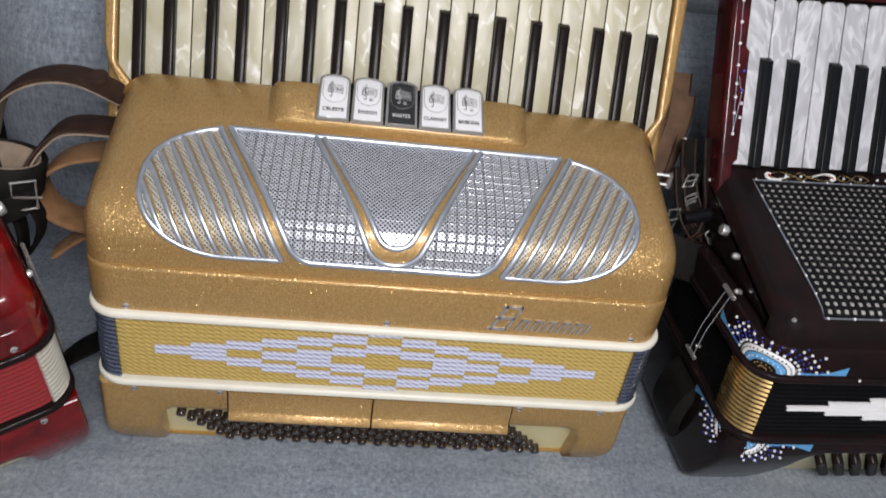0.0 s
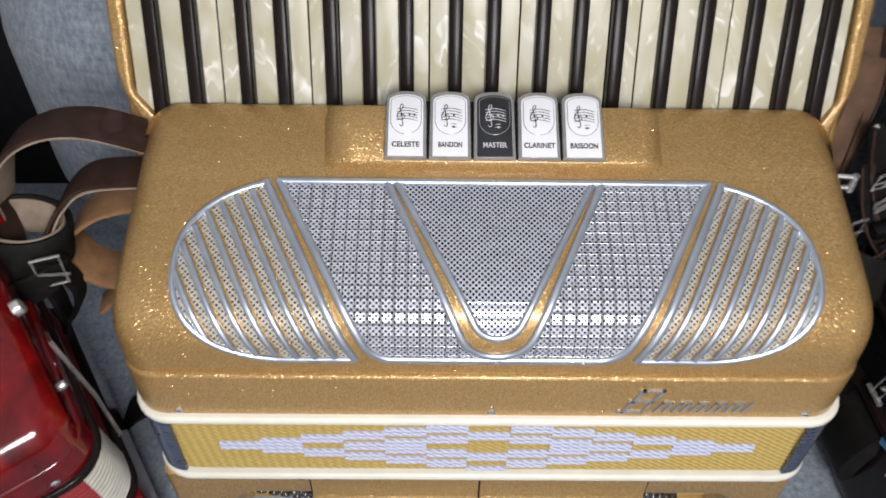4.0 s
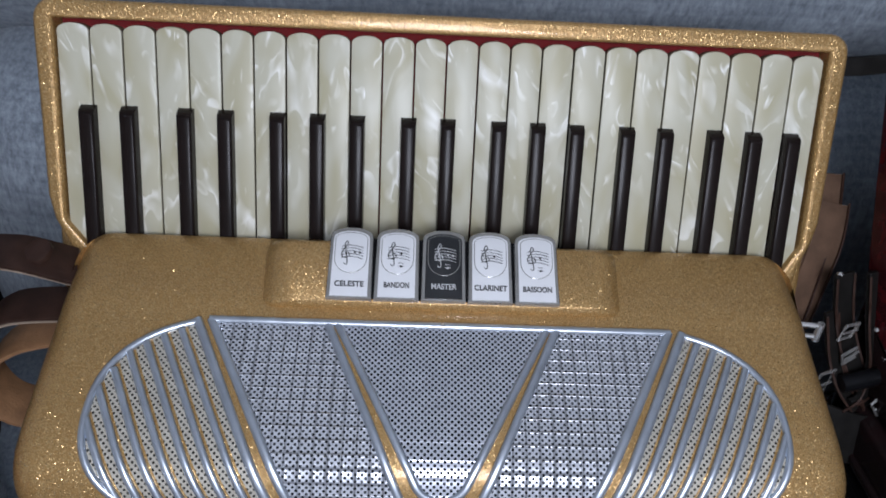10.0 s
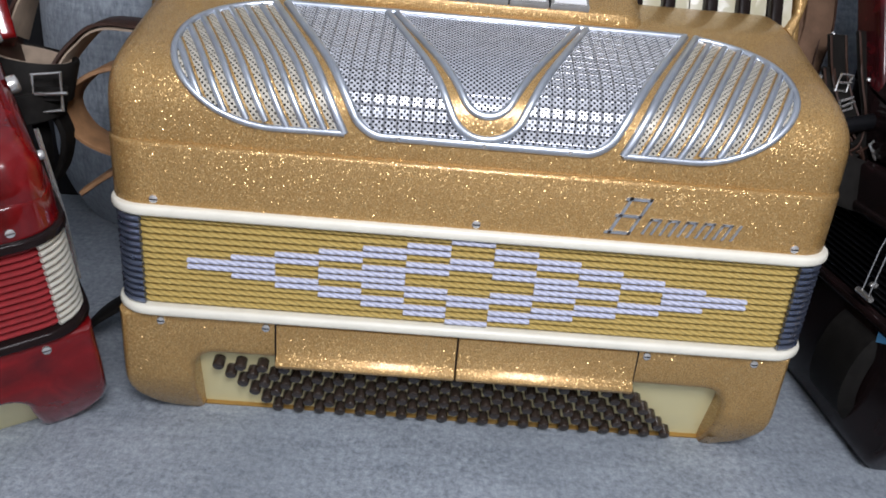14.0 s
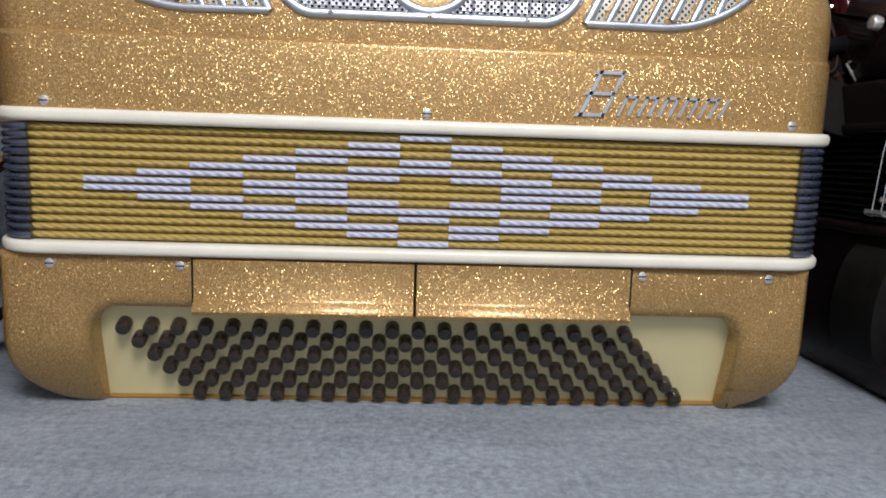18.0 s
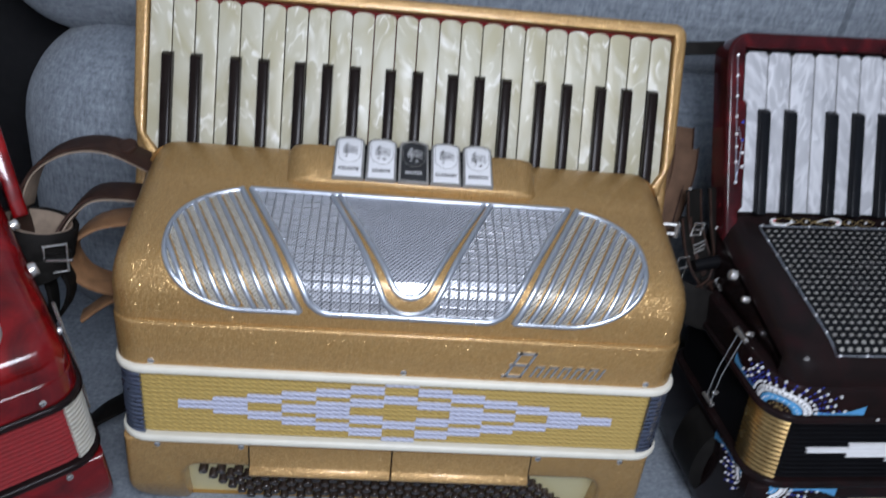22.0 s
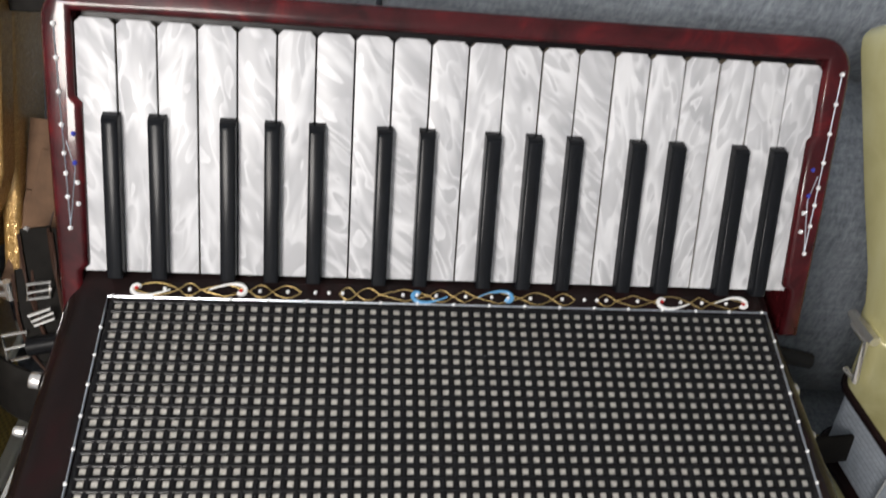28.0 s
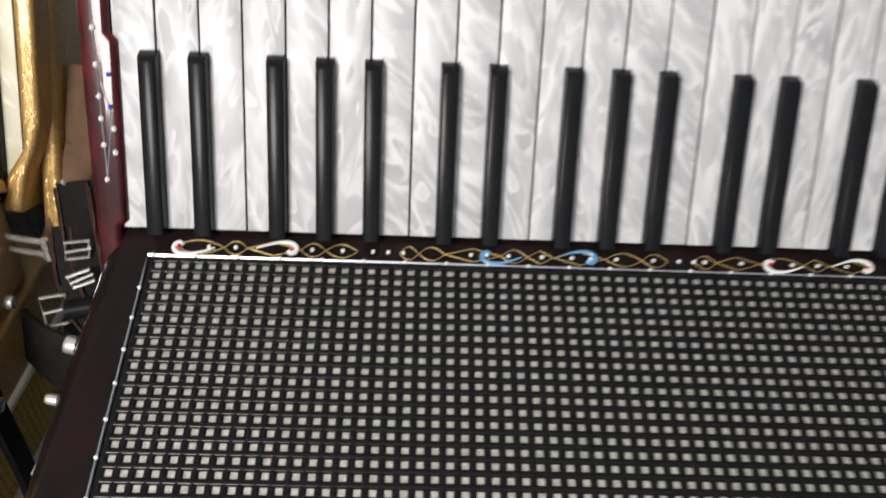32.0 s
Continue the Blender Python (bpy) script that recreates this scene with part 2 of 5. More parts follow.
GOLD = glitter("gold_glitter_celluloid", (0.41, 0.232, 0.073), (0.60, 0.405, 0.175), 2200, metal=0.36)
GOLD_PLAIN = plain("gold_lacquer_edge", (0.40, 0.235, 0.06), 0.35, 0.4, coat=0.4)
CREAM_PEARL = pearl("cream_pearl_celluloid", (0.46, 0.425, 0.285), (0.56, 0.54, 0.425), (0.95, 0.94, 0.88), (170, 75, 75), (0.3, 0.25, 0.6), 1.0, 3.6, 0.15, ((0.34, 0.8, 0.5), (0.70, 1.0, 0.6)))
WHITE_PEARL = pearl("white_pearl_celluloid", (0.38, 0.385, 0.405), (0.49, 0.495, 0.515), (0.73, 0.735, 0.755), (210, 70, 70), (0.3, 0.35, 0.75), 0.85, 3.2, 0.66, ((0.36, 0.9, 0.3), (0.62, 0.8, 0.45)))
# key sides darkened in colour: the shade in the gaps between keys
SHADED_KEY_SIDE = plain("shaded_key_side", (0.16, 0.13, 0.09), 0.6)
BLACK_KEY = plain("black_key", (0.013, 0.009, 0.008), 0.22, shine=0.10)
JET_KEY = plain("jet_black_key", (0.009, 0.010, 0.012), 0.22, shine=0.10)
IVORY = plain("ivory_plastic", (0.78, 0.75, 0.64), 0.4, vary=0.05)
CREAM_BOARD = plain("cream_board", (0.70, 0.62, 0.34), 0.35, vary=0.06, scale=15, coat=0.3)
SILVER = plain("aluminium", (0.56, 0.60, 0.66), 0.32, 0.9, vary=0.1)
CHROME = plain("chrome", (0.72, 0.70, 0.67), 0.22, 0.8)
MESH_FINE = perforated("perforated_aluminium", 0.0035, 0.235, (0.60, 0.62, 0.68), (0.008, 0.009, 0.010), weave=(0, 0.0092))
MESH_GOLD = perforated("plain_perforated_aluminium", 0.0035, 0.205, (0.66, 0.61, 0.51), (0.03, 0.028, 0.025), rough=0.24)
MESH_WEAVE = perforated("embossed_perforated_aluminium", 0.0035, 0.215, (0.66, 0.68, 0.73), (0.014, 0.015, 0.017), weave=(0.0073, 0.0071))
MESH_CHROME = perforated("chrome_mesh", 0.0042, 0.190, (0.86, 0.88, 0.92), (0.02, 0.02, 0.022), weave=(0.0068, 0.0068), rough=0.14)
BELLOWS_CLOTH = braid("mustard_bellows_cord", (0.50, 0.36, 0.11), 0.7)
BELLOWS_WHITE = braid("lilac_white_bellows_cord", (0.58, 0.60, 0.74), 0.5)
BELLOWS_STEEL = plain("blue_steel_corner", (0.17, 0.20, 0.29), 0.28, 0.8)
RED_FELT = plain("red_felt", (0.15, 0.008, 0.009), 0.95, vary=0.2, scale=300)
WHITE_TAB = plain("white_tab", (0.76, 0.76, 0.77), 0.25, vary=0.03, coat=0.5)
BLACK_TAB = plain("black_tab", (0.012, 0.012, 0.013), 0.2, coat=0.5)
CLEAR_EDGE = plain("smoky_clear_edge", (0.55, 0.54, 0.51), 0.12, coat=0.6)
CLEAR_EDGE.node_tree.nodes["Principled BSDF"].inputs["Transmission Weight"].default_value = 0.6
INK = plain("black_ink", (0.01, 0.01, 0.01), 0.5)
INK_PALE = plain("pale_ink", (0.5, 0.5, 0.5), 0.5)
BUTTON = plain("dark_brown_button", (0.030, 0.020, 0.015), 0.25, coat=0.4)
FABRIC = fabric("grey_chenille", (0.140, 0.166, 0.197), (0.400, 0.448, 0.506))
LEATHER = plain("brown_leather", (0.040, 0.020, 0.014), 0.55, vary=0.3, scale=90, bump=0.0005, shine=0.2)
TAN = plain("tan_leather", (0.28, 0.145, 0.065), 0.7, vary=0.25, scale=90, bump=0.001)
BLACK_LEATHER = plain("black_leather", (0.012, 0.011, 0.010), 0.6, vary=0.3, scale=120, bump=0.0004, shine=0.08)
DARK = plain("dark_cloth", (0.012, 0.012, 0.014), 0.9)


def marbled(name, dark, mid, light, scale=22, coat=0.7, shine=0.5):
    m = Mat(name, 0.16)
    m.set(Specular_IOR_Level=shine)
    a = m.noise(m.co, scale, 4, 0.6, 1.8)
    m.base(m.ramp(a, (0.3, dark), (0.55, mid), (0.8, light)))
    m.set(Coat_Weight=coat, Coat_Roughness=0.04)
    return m.m


MAROON = marbled("maroon_pearl_celluloid", (0.022, 0.003, 0.004), (0.055, 0.006, 0.008), (0.15, 0.010, 0.012), coat=0.25, shine=0.2)
BLACK_SHELL = marbled("black_celluloid", (0.009, 0.007, 0.007), (0.014, 0.008, 0.008), (0.022, 0.007, 0.008), coat=0.05, shine=0.09)
RED_PEARL = marbled("red_pearl_celluloid", (0.060, 0.0015, 0.002), (0.155, 0.003, 0.004), (0.33, 0.007, 0.009), 14, coat=0.6, shine=0.25)
YELLOW_PEARL = marbled("pale_yellow_celluloid", (0.50, 0.46, 0.22), (0.62, 0.58, 0.30), (0.72, 0.70, 0.42), 10)
GRILLE_CLOTH = plain("silver_grille_cloth", (0.60, 0.575, 0.525), 0.52, 0.6, vary=0.25, scale=500)
BLACK_PLASTIC = plain("black_plastic", (0.005, 0.005, 0.006), 0.35, shine=0.15)
LATTICE = plain("glossy_black_lattice", (0.005, 0.005, 0.006), 0.26, shine=0.25)
BRASS = plain("brass_corner", (0.55, 0.38, 0.16), 0.25, 0.95)
WHITE_PAINT = plain("white_paint", (0.82, 0.82, 0.82), 0.4, vary=0.03)
BLUE_PAINT = plain("blue_inlay", (0.10, 0.33, 0.60), 0.3, vary=0.1)
RED_PAINT = plain("red_inlay", (0.55, 0.02, 0.02), 0.3, vary=0.1)
CRYSTAL = plain("rhinestone", (0.92, 0.92, 0.95), 0.10, 0.15, shine=0.9)
PALE_CAP = plain("pale_corner", (0.62, 0.60, 0.52), 0.35, 0.3)
RED_CLOTH = plain("crimson_bellows_cloth", (0.23, 0.010, 0.013), 0.7, vary=0.2, scale=400)
GREY_CLOTH = plain("grey_bellows_cloth", (0.34, 0.38, 0.43), 0.6, vary=0.15, scale=300)
FLOOR = plain("floor_boards", (0.20, 0.13, 0.08), 0.5, vary=0.2, scale=8)
# pale so that the unseen walls and ceiling bounce light into the shade
WALL = plain("pale_bounce_wall", (0.74, 0.77, 0.80), 0.8, vary=0.04, scale=6)

# ---- building helpers ----
BASE = {}


def thing(name, m, base, label, category, group=""):
    """An empty at base (in the thing's drawing coordinates), placed so that those coordinates map to the world by m."""
    ob = new(name)
    ob.empty_display_size = 0.05
    ob.matrix_world = m @ Matrix.Translation(base)
    BASE[ob.name] = Vector(base)
    return tagged(ob, label, category, group)


def mesh_of(bm, name, material, sharp=38):
    bmesh.ops.recalc_face_normals(bm, faces=bm.faces)
    me = bpy.data.meshes.new(name)
    bm.to_mesh(me)
    bm.free()
    me.polygons.foreach_set("use_smooth", [True] * len(me.polygons))
    me.set_sharp_from_angle(angle=radians(sharp))
    me.materials.append(material)
    return me


def root_of(ob):
    while ob.parent:
        ob = ob.parent
    return ob


def part(name, bm, material, parent, label="", sharp=38):
    b = BASE.get(root_of(parent).name, Vector())
    bmesh.ops.translate(bm, vec=-b, verts=bm.verts)
    ob = new(name, mesh_of(bm, name, material, sharp))
    ob.parent = parent
    return tagged(ob, label)


def solo(name, bm, material, label, category="", kind="", group="", sharp=38):
    """A thing of one mesh, its origin at the middle of its underside."""
    xs, ys, zs = zip(*(v.co for v in bm.verts))
    b = Vector(((min(xs) + max(xs)) / 2, (min(ys) + max(ys)) / 2, min(zs)))
    bmesh.ops.translate(bm, vec=-b, verts=bm.verts)
    ob = new(name, mesh_of(bm, name, material, sharp))
    ob.location = b
    return tagged(ob, label, category, group, kind)


def offset_ring(pts, d):
    """The closed outline moved inwards by d (outline counter-clockwise)."""
    n, out = len(pts), []
    for i in range(n):
        p, q, r = Vector(pts[i - 1]), Vector(pts[i]), Vector(pts[(i + 1) % n])
        a, b = (q - p).normalized(), (r - q).normalized()
        na, nb = Vector((-a.y, a.x)), Vector((-b.y, b.x))
        s = na + nb
        s = s / max(0.35, s.dot(na)) if s.length > 1e-6 else na
        out.append(tuple(q + s * d))
    return out


def ccw(pts):
    area = sum(pts[i - 1][0] * pts[i][1] - pts[i][0] * pts[i - 1][1] for i in range(len(pts)))
    return list(pts) if area > 0 else list(reversed(pts))


def prism(bm, pts, d0, d1, to, r0=0.0, r1=0.0, seg=3):
    """An outline (u, v) carried from depth d0 to d1; to(u, v, d) gives the place. r0, r1: rounding of the two rims."""
    pts = ccw(pts)
    way = 1 if d1 > d0 else -1
    rings = []
    for k in range(seg + 1 if r0 else 1):
        a = math.pi / 2 * k / seg if r0 else 0
        rings.append((offset_ring(pts, r0 * (1 - math.sin(a))) if r0 else pts, d0 + way * r0 * (1 - math.cos(a))))
    for k in range(seg + 1 if r1 else 1):
        a = math.pi / 2 * (1 - k / seg) if r1 else 0
        rings.append((offset_ring(pts, r1 * (1 - math.sin(a))) if r1 else pts, d1 - way * r1 * (1 - math.cos(a))))
    loops = [[bm.verts.new(to(u, v, d)) for u, v in ring] for ring, d in rings]
    n = len(pts)
    for a, b in zip(loops, loops[1:]):
        for i in range(n):
            bm.faces.new((a[i - 1], a[i], b[i], b[i - 1]))
    bm.faces.new(loops[0])
    bm.faces.new(loops[-1])
    return bm


def along_x(u, v, d):
    return (d, u, v)


def along_y(u, v, d):
    return (u, d, v)


def along_z(u, v, d):
    return (u, v, d)


def rrect(x0, y0, x1, y1, r, n=5):
    """A rectangle with round corners; r: one radius or four (from the lower left, counter-clockwise)."""
    rs = r if isinstance(r, (tuple, list)) else (r,) * 4
    out = []
    for (cx, cy, a), q in zip(((x0, y0, 180), (x1, y0, 270), (x1, y1, 0), (x0, y1, 90)), rs):
        if q <= 0:
            out.append((cx, cy))
            continue
        mx, my = (cx + q if cx == x0 else cx - q), (cy + q if cy == y0 else cy - q)
        out += [(mx + q * math.cos(radians(a + 90 * k / n)), my + q * math.sin(radians(a + 90 * k / n))) for k in range(n + 1)]
    return out


def box(bm, x0, x1, y0, y1, z0, z1, r=0.0, rim=0.0):
    return prism(bm, rrect(x0, y0, x1, y1, r, 4), z0, z1, along_z, rim, rim)


def tube(bm, pts, r, n=6, closed=False, flat=1.0, up=None):
    """A bar along a line of places. flat: its width over its height, across the way given as up."""
    pts = [Vector(p) for p in pts]
    loops = []
    m = len(pts)
    for i, p in enumerate(pts):
        a, b = (pts[i - 1], pts[(i + 1) % m]) if closed else (pts[max(0, i - 1)], pts[min(m - 1, i + 1)])
        t = (b - a).normalized()
        u = Vector(up) if up else (Vector((0, 0, 1)) if abs(t.z) < 0.9 else Vector((1, 0, 0)))
        s = t.cross(u).normalized()
        w = s.cross(t)
        loops.append([bm.verts.new(p + s * (r * flat * math.cos(2 * math.pi * k / n)) + w * (r * math.sin(2 * math.pi * k / n))) for k in range(n)])
    pairs = list(zip(loops, loops[1:])) + ([(loops[-1], loops[0])] if closed else [])
    for a, b in pairs:
        for k in range(n):
            bm.faces.new((a[k - 1], a[k], b[k], b[k - 1]))
    if not closed:
        bm.faces.new(loops[0])
        bm.faces.new(loops[-1])
    return bm


def disc(bm, c, axis, r, h, n=12, rim=0.0):
    """A round peg from c along axis."""
    axis = Vector(axis).normalized()
    q = axis.to_track_quat("Z", "Y")
    c = Vector(c)
    pts = [(r * math.cos(2 * math.pi * k / n), r * math.sin(2 * math.pi * k / n)) for k in range(n)]
    return prism(bm, pts, 0, h, lambda u, v, d: c + q @ Vector((u, v, d)), 0, rim, 2)


def ball(bm, c, r, n=6):
    bmesh.ops.create_icosphere(bm, subdivisions=1, radius=r, matrix=Matrix.Translation(c))
    return bm


def bez(p0, p1, p2, p3, n=8):
    p0, p1, p2, p3 = (Vector(p) for p in (p0, p1, p2, p3))
    return [((1 - t) ** 3) * p0 + 3 * (1 - t) ** 2 * t * p1 + 3 * (1 - t) * t * t * p2 + t**3 * p3 for t in (k / n for k in range(n + 1))]


def spline(pts, n=6):
    """A smooth line through places (Catmull-Rom)."""
    pts = [Vector(p) for p in pts]
    out = []
    for i in range(len(pts) - 1):
        a, b, c, d = pts[max(0, i - 1)], pts[i], pts[i + 1], pts[min(len(pts) - 1, i + 2)]
        for k in range(n):
            t = k / n
            out.append(0.5 * (2 * b + (c - a) * t + (2 * a - 5 * b + 4 * c - d) * t * t + (3 * b - a - 3 * c + d) * t**3))
    return out + [pts[-1]]


def writing(text, size, material, parent, m, name="lettering", shear=0.0, width=None):
    """Flat letters in the built-in font, laid by m (in the thing's drawing coordinates)."""
    cu = bpy.data.curves.new(name, "FONT")
    cu.body, cu.size, cu.align_x, cu.align_y, cu.extrude, cu.shear = text, size, "CENTER", "CENTER", 0.0001, shear
    cu.offset = size * 0.022
    tmp = new(name, cu)
    bpy.context.view_layer.update()
    me = bpy.data.meshes.new_from_object(tmp.evaluated_get(bpy.context.evaluated_depsgraph_get()))
    bpy.data.objects.remove(tmp)
    if width:
        xs = [v.co.x for v in me.vertices]
        k = width / (max(xs) - min(xs))
        for v in me.vertices:
            v.co.x *= k
    b = BASE[root_of(parent).name]
    me.transform(Matrix.Translation(-b) @ m)
    me.materials.clear()
    me.materials.append(material)
    ob = new(name, me)
    ob.parent = parent
    return ob


def arc_steps(profile):
    s = [0.0]
    for a, b in zip(profile, profile[1:]):
        s.append(s[-1] + math.dist(a, b))
    return s


class Sheet:
    """A surface that runs along x with a profile of (y, z): place(x, s, lift)."""

    def __init__(self, profile):
        self.p, self.s = profile, arc_steps(profile)
        self.length = self.s[-1]

    def at(self, s):
        s = min(max(s, 0.0), self.length)
        i = max(j for j in range(len(self.s) - 1) if self.s[j] <= s + 1e-9)
        k = (s - self.s[i]) / max(1e-9, self.s[i + 1] - self.s[i])
        (y0, z0), (y1, z1) = self.p[i], self.p[i + 1]
        return y0 + (y1 - y0) * k, z0 + (z1 - z0) * k

    def place(self, x, s, lift=0.0):
        y, z = self.at(s)
        (y0, z0), (y1, z1) = self.at(s - 0.004), self.at(s + 0.004)
        d = math.hypot(y1 - y0, z1 - z0)
        return Vector((x, y - (z1 - z0) / d * lift, z + (y1 - y0) / d * lift))


def smooth_profile(pts, n=6):
    return [(p.x, p.y) for p in spline([(a, b, 0) for a, b in pts], n)]


def strip_plate(bm, sheet, left, right, s0, s1, lift, rows=24):
    """A thin plate on a sheet between two edges x = left(s), right(s), with UV in metres."""
    uv = bm.loops.layers.uv.verify()
    prev = None
    for k in range(rows + 1):
        s = s0 + (s1 - s0) * k / rows
        xs = (left(s), right(s))
        row = [(bm.verts.new(sheet.place(x, s, lift)), (x, s)) for x in xs]
        if prev and xs[1] - xs[0] > 1e-5:
            quad = (prev[0], prev[1], row[1], row[0])
            f = bm.faces.new([v for v, _ in quad])
            for loop, (_, c) in zip(f.loops, quad):
                loop[uv].uv = c
        prev = row
    return bm


def bar(bm, sheet, line, width, height, lift=0.0):
    """A strip with sloping shoulders laid on a sheet along a line of (x, s)."""
    pts = [sheet.place(x, s, lift) for x, s in line]
    loops = []
    for i, (x, s) in enumerate(line):
        n = (sheet.place(x, s, 0.01) - sheet.place(x, s, 0.0)).normalized()
        t = (pts[min(len(pts) - 1, i + 1)] - pts[max(0, i - 1)]).normalized()
        w = t.cross(n).normalized()
        loops.append([bm.verts.new(pts[i] + w * a * width / 2 + n * b * height) for a, b in ((-1, -0.3), (-1, 0.45), (-0.72, 0.85), (-0.3, 1), (0.3, 1), (0.72, 0.85), (1, 0.45), (1, -0.3))])
    for a, b in zip(loops, loops[1:]):
        for k in range(8):
            bm.faces.new((a[k - 1], a[k], b[k], b[k - 1]))
    bm.faces.new(loops[0])
    bm.faces.new(loops[-1])
    return bm


class Board:
    """A keyboard's plane: place(x, l, up) with l along the keys from their root, up out of the keys."""

    def __init__(self, y0, z0, y1, z1):
        d = Vector((0, y1 - y0, z1 - z0)).normalized()
        self.o, self.d, self.n = Vector((0, y0, z0)), d, Vector((0, -d.z, d.y))

    def place(self, x, l, up=0.0):
        return Vector((x, 0, 0)) + self.o + self.d * l + self.n * up


def keyboard(root, board, x0, count, pitch, blacks, length, black_length, white, arched, black_shift=0.0):
    """Each white and black key is a part of its own."""
    gap = 0.0010
    w = pitch - gap
    root_l = -0.016 if arched else 0.0
    pts = [(-w / 2, root_l), (w / 2, root_l)]
    if arched:
        pts += [(w / 2 * math.cos(radians(a)), length - 0.0045 + 0.0045 * math.sin(radians(a))) for a in range(0, 181, 15)]
    else:
        pts += [(w / 2, length - 0.003), (w / 2 - 0.003, length), (-w / 2 + 0.003, length), (-w / 2, length - 0.003)]
    for i in range(count):
        bm = bmesh.new()
        cx, sag = x0 + (i + 0.5) * pitch, random.uniform(-0.0004, 0.0004)
        prism(bm, pts, -0.009, sag - 0.0016, lambda u, v, d: board.place(cx + u, v, d))
        key = part("white_key", bm, SHADED_KEY_SIDE, root)
        bm = bmesh.new()
        prism(bm, ccw(pts), sag - 0.0015, sag + 0.0002, lambda u, v, d: board.place(cx + u, v, d), 0, 0.0005, 2)
        part("pearl_top", bm, white, key)
    for i in blacks:
        bm = bmesh.new()
        trio = [j for j in blacks if abs(j - i) <= 2 and all(k in blacks for k in range(min(i, j), max(i, j) + 1))]
        cx = x0 + i * pitch + black_shift + (i - sum(trio) / len(trio)) * (0.0048 if arched else 0.0030)
        wb, h = 0.0048, 0.0082
        low = -0.015 if arched else -0.002
        foot = [(-wb, low), (wb, low), (wb, black_length), (-wb, black_length)]
        ring = [[(-wb + a, low), (wb - a, low), (wb - a, black_length - b), (-wb + a, black_length - b)] for a, b in ((0.0003, 0.0030), (0.0005, 0.0042), (0.0010, 0.0052), (0.0017, 0.0062))]
        prism_loft(bm, [(foot, -0.006), (foot, 0.0), (ring[0], h - 0.0026), (ring[1], h - 0.0012), (ring[2], h - 0.0004), (ring[3], h)], lambda u, v, d: board.place(cx + u, v, d))
        part("black_key", bm, BLACK_KEY if arched else JET_KEY, root, sharp=60)


def prism_loft(bm, rings, to):
    loops = [[bm.verts.new(to(u, v, d)) for u, v in ring] for ring, d in rings]
    n = len(loops[0])
    for a, b in zip(loops, loops[1:]):
        for i in range(n):
            bm.faces.new((a[i - 1], a[i], b[i], b[i - 1]))
    bm.faces.new(loops[0])
    bm.faces.new(loops[-1])
    return bm


def folds(bm, outline, z0, z1, count, depth):
    """Bellows: an outline (x, y) that goes in and out, fold by fold."""
    inner = offset_ring(ccw(outline), depth)
    outer = ccw(outline)
    step = (z1 - z0) / count
    rings = []
    for k in range(count):
        z = z0 + k * step
        rings += [(inner, z), (offset_ring(outer, depth * 0.25), z + step * 0.2), (outer, z + step * 0.42), (outer, z + step * 0.58), (offset_ring(outer, depth * 0.25), z + step * 0.8)]
    rings.append((inner, z1))
    return prism_loft(bm, rings, along_z)


def slice_z(bm, heights):
    """Cuts a mesh at given heights, so that it can be bent."""
    for h in heights:
        bmesh.ops.bisect_plane(bm, geom=bm.verts[:] + bm.edges[:] + bm.faces[:], plane_co=(0, 0, h), plane_no=(0, 0, 1))


def screw(root, x, y, z, r=0.0028):
    bm = bmesh.new()
    disc(bm, (x, y + 0.001, z), (0, -1, 0), r, 0.0022, 10, 0.0008)
    s = part("screw", bm, CHROME, root)
    bm = bmesh.new()
    box(bm, x - r * 0.8, x + r * 0.8, y - 0.0014, y - 0.0011, z - 0.0003, z + 0.0003)
    part("slot", bm, BLACK_PLASTIC, s)


# ---- setting ----
bm = bmesh.new()
box(bm, -1.8, 2.4, -1.4, 0.75, -0.03, 0.0)
solo("floor", bm, FLOOR, "dark boarded floor of the dim room", "floor", "structure")
# walls and ceiling out of view, added to close the room and bounce light
for name, b in (("wall_north", (-1.8, 2.4, 0.75, 0.85, 0, 2.4)), ("wall_south", (-1.8, 2.4, -1.5, -1.4, 0, 2.4)),
                ("wall_west", (-1.9, -1.8, -1.5, 0.85, 0, 2.4)), ("wall_east", (2.4, 2.5, -1.5, 0.85, 0, 2.4))):
    bm = bmesh.new()
    box(bm, *b)
    solo(name, bm, WALL, "unseen wall closing the dim room, pale to bounce the lamp's light", "wall", "structure")
bm = bmesh.new()
box(bm, -1.9, 2.5, -1.5, 0.85, 2.4, 2.5)
solo("ceiling", bm, WALL, "unseen ceiling, pale to bounce the lamp's light", "ceiling", "structure")


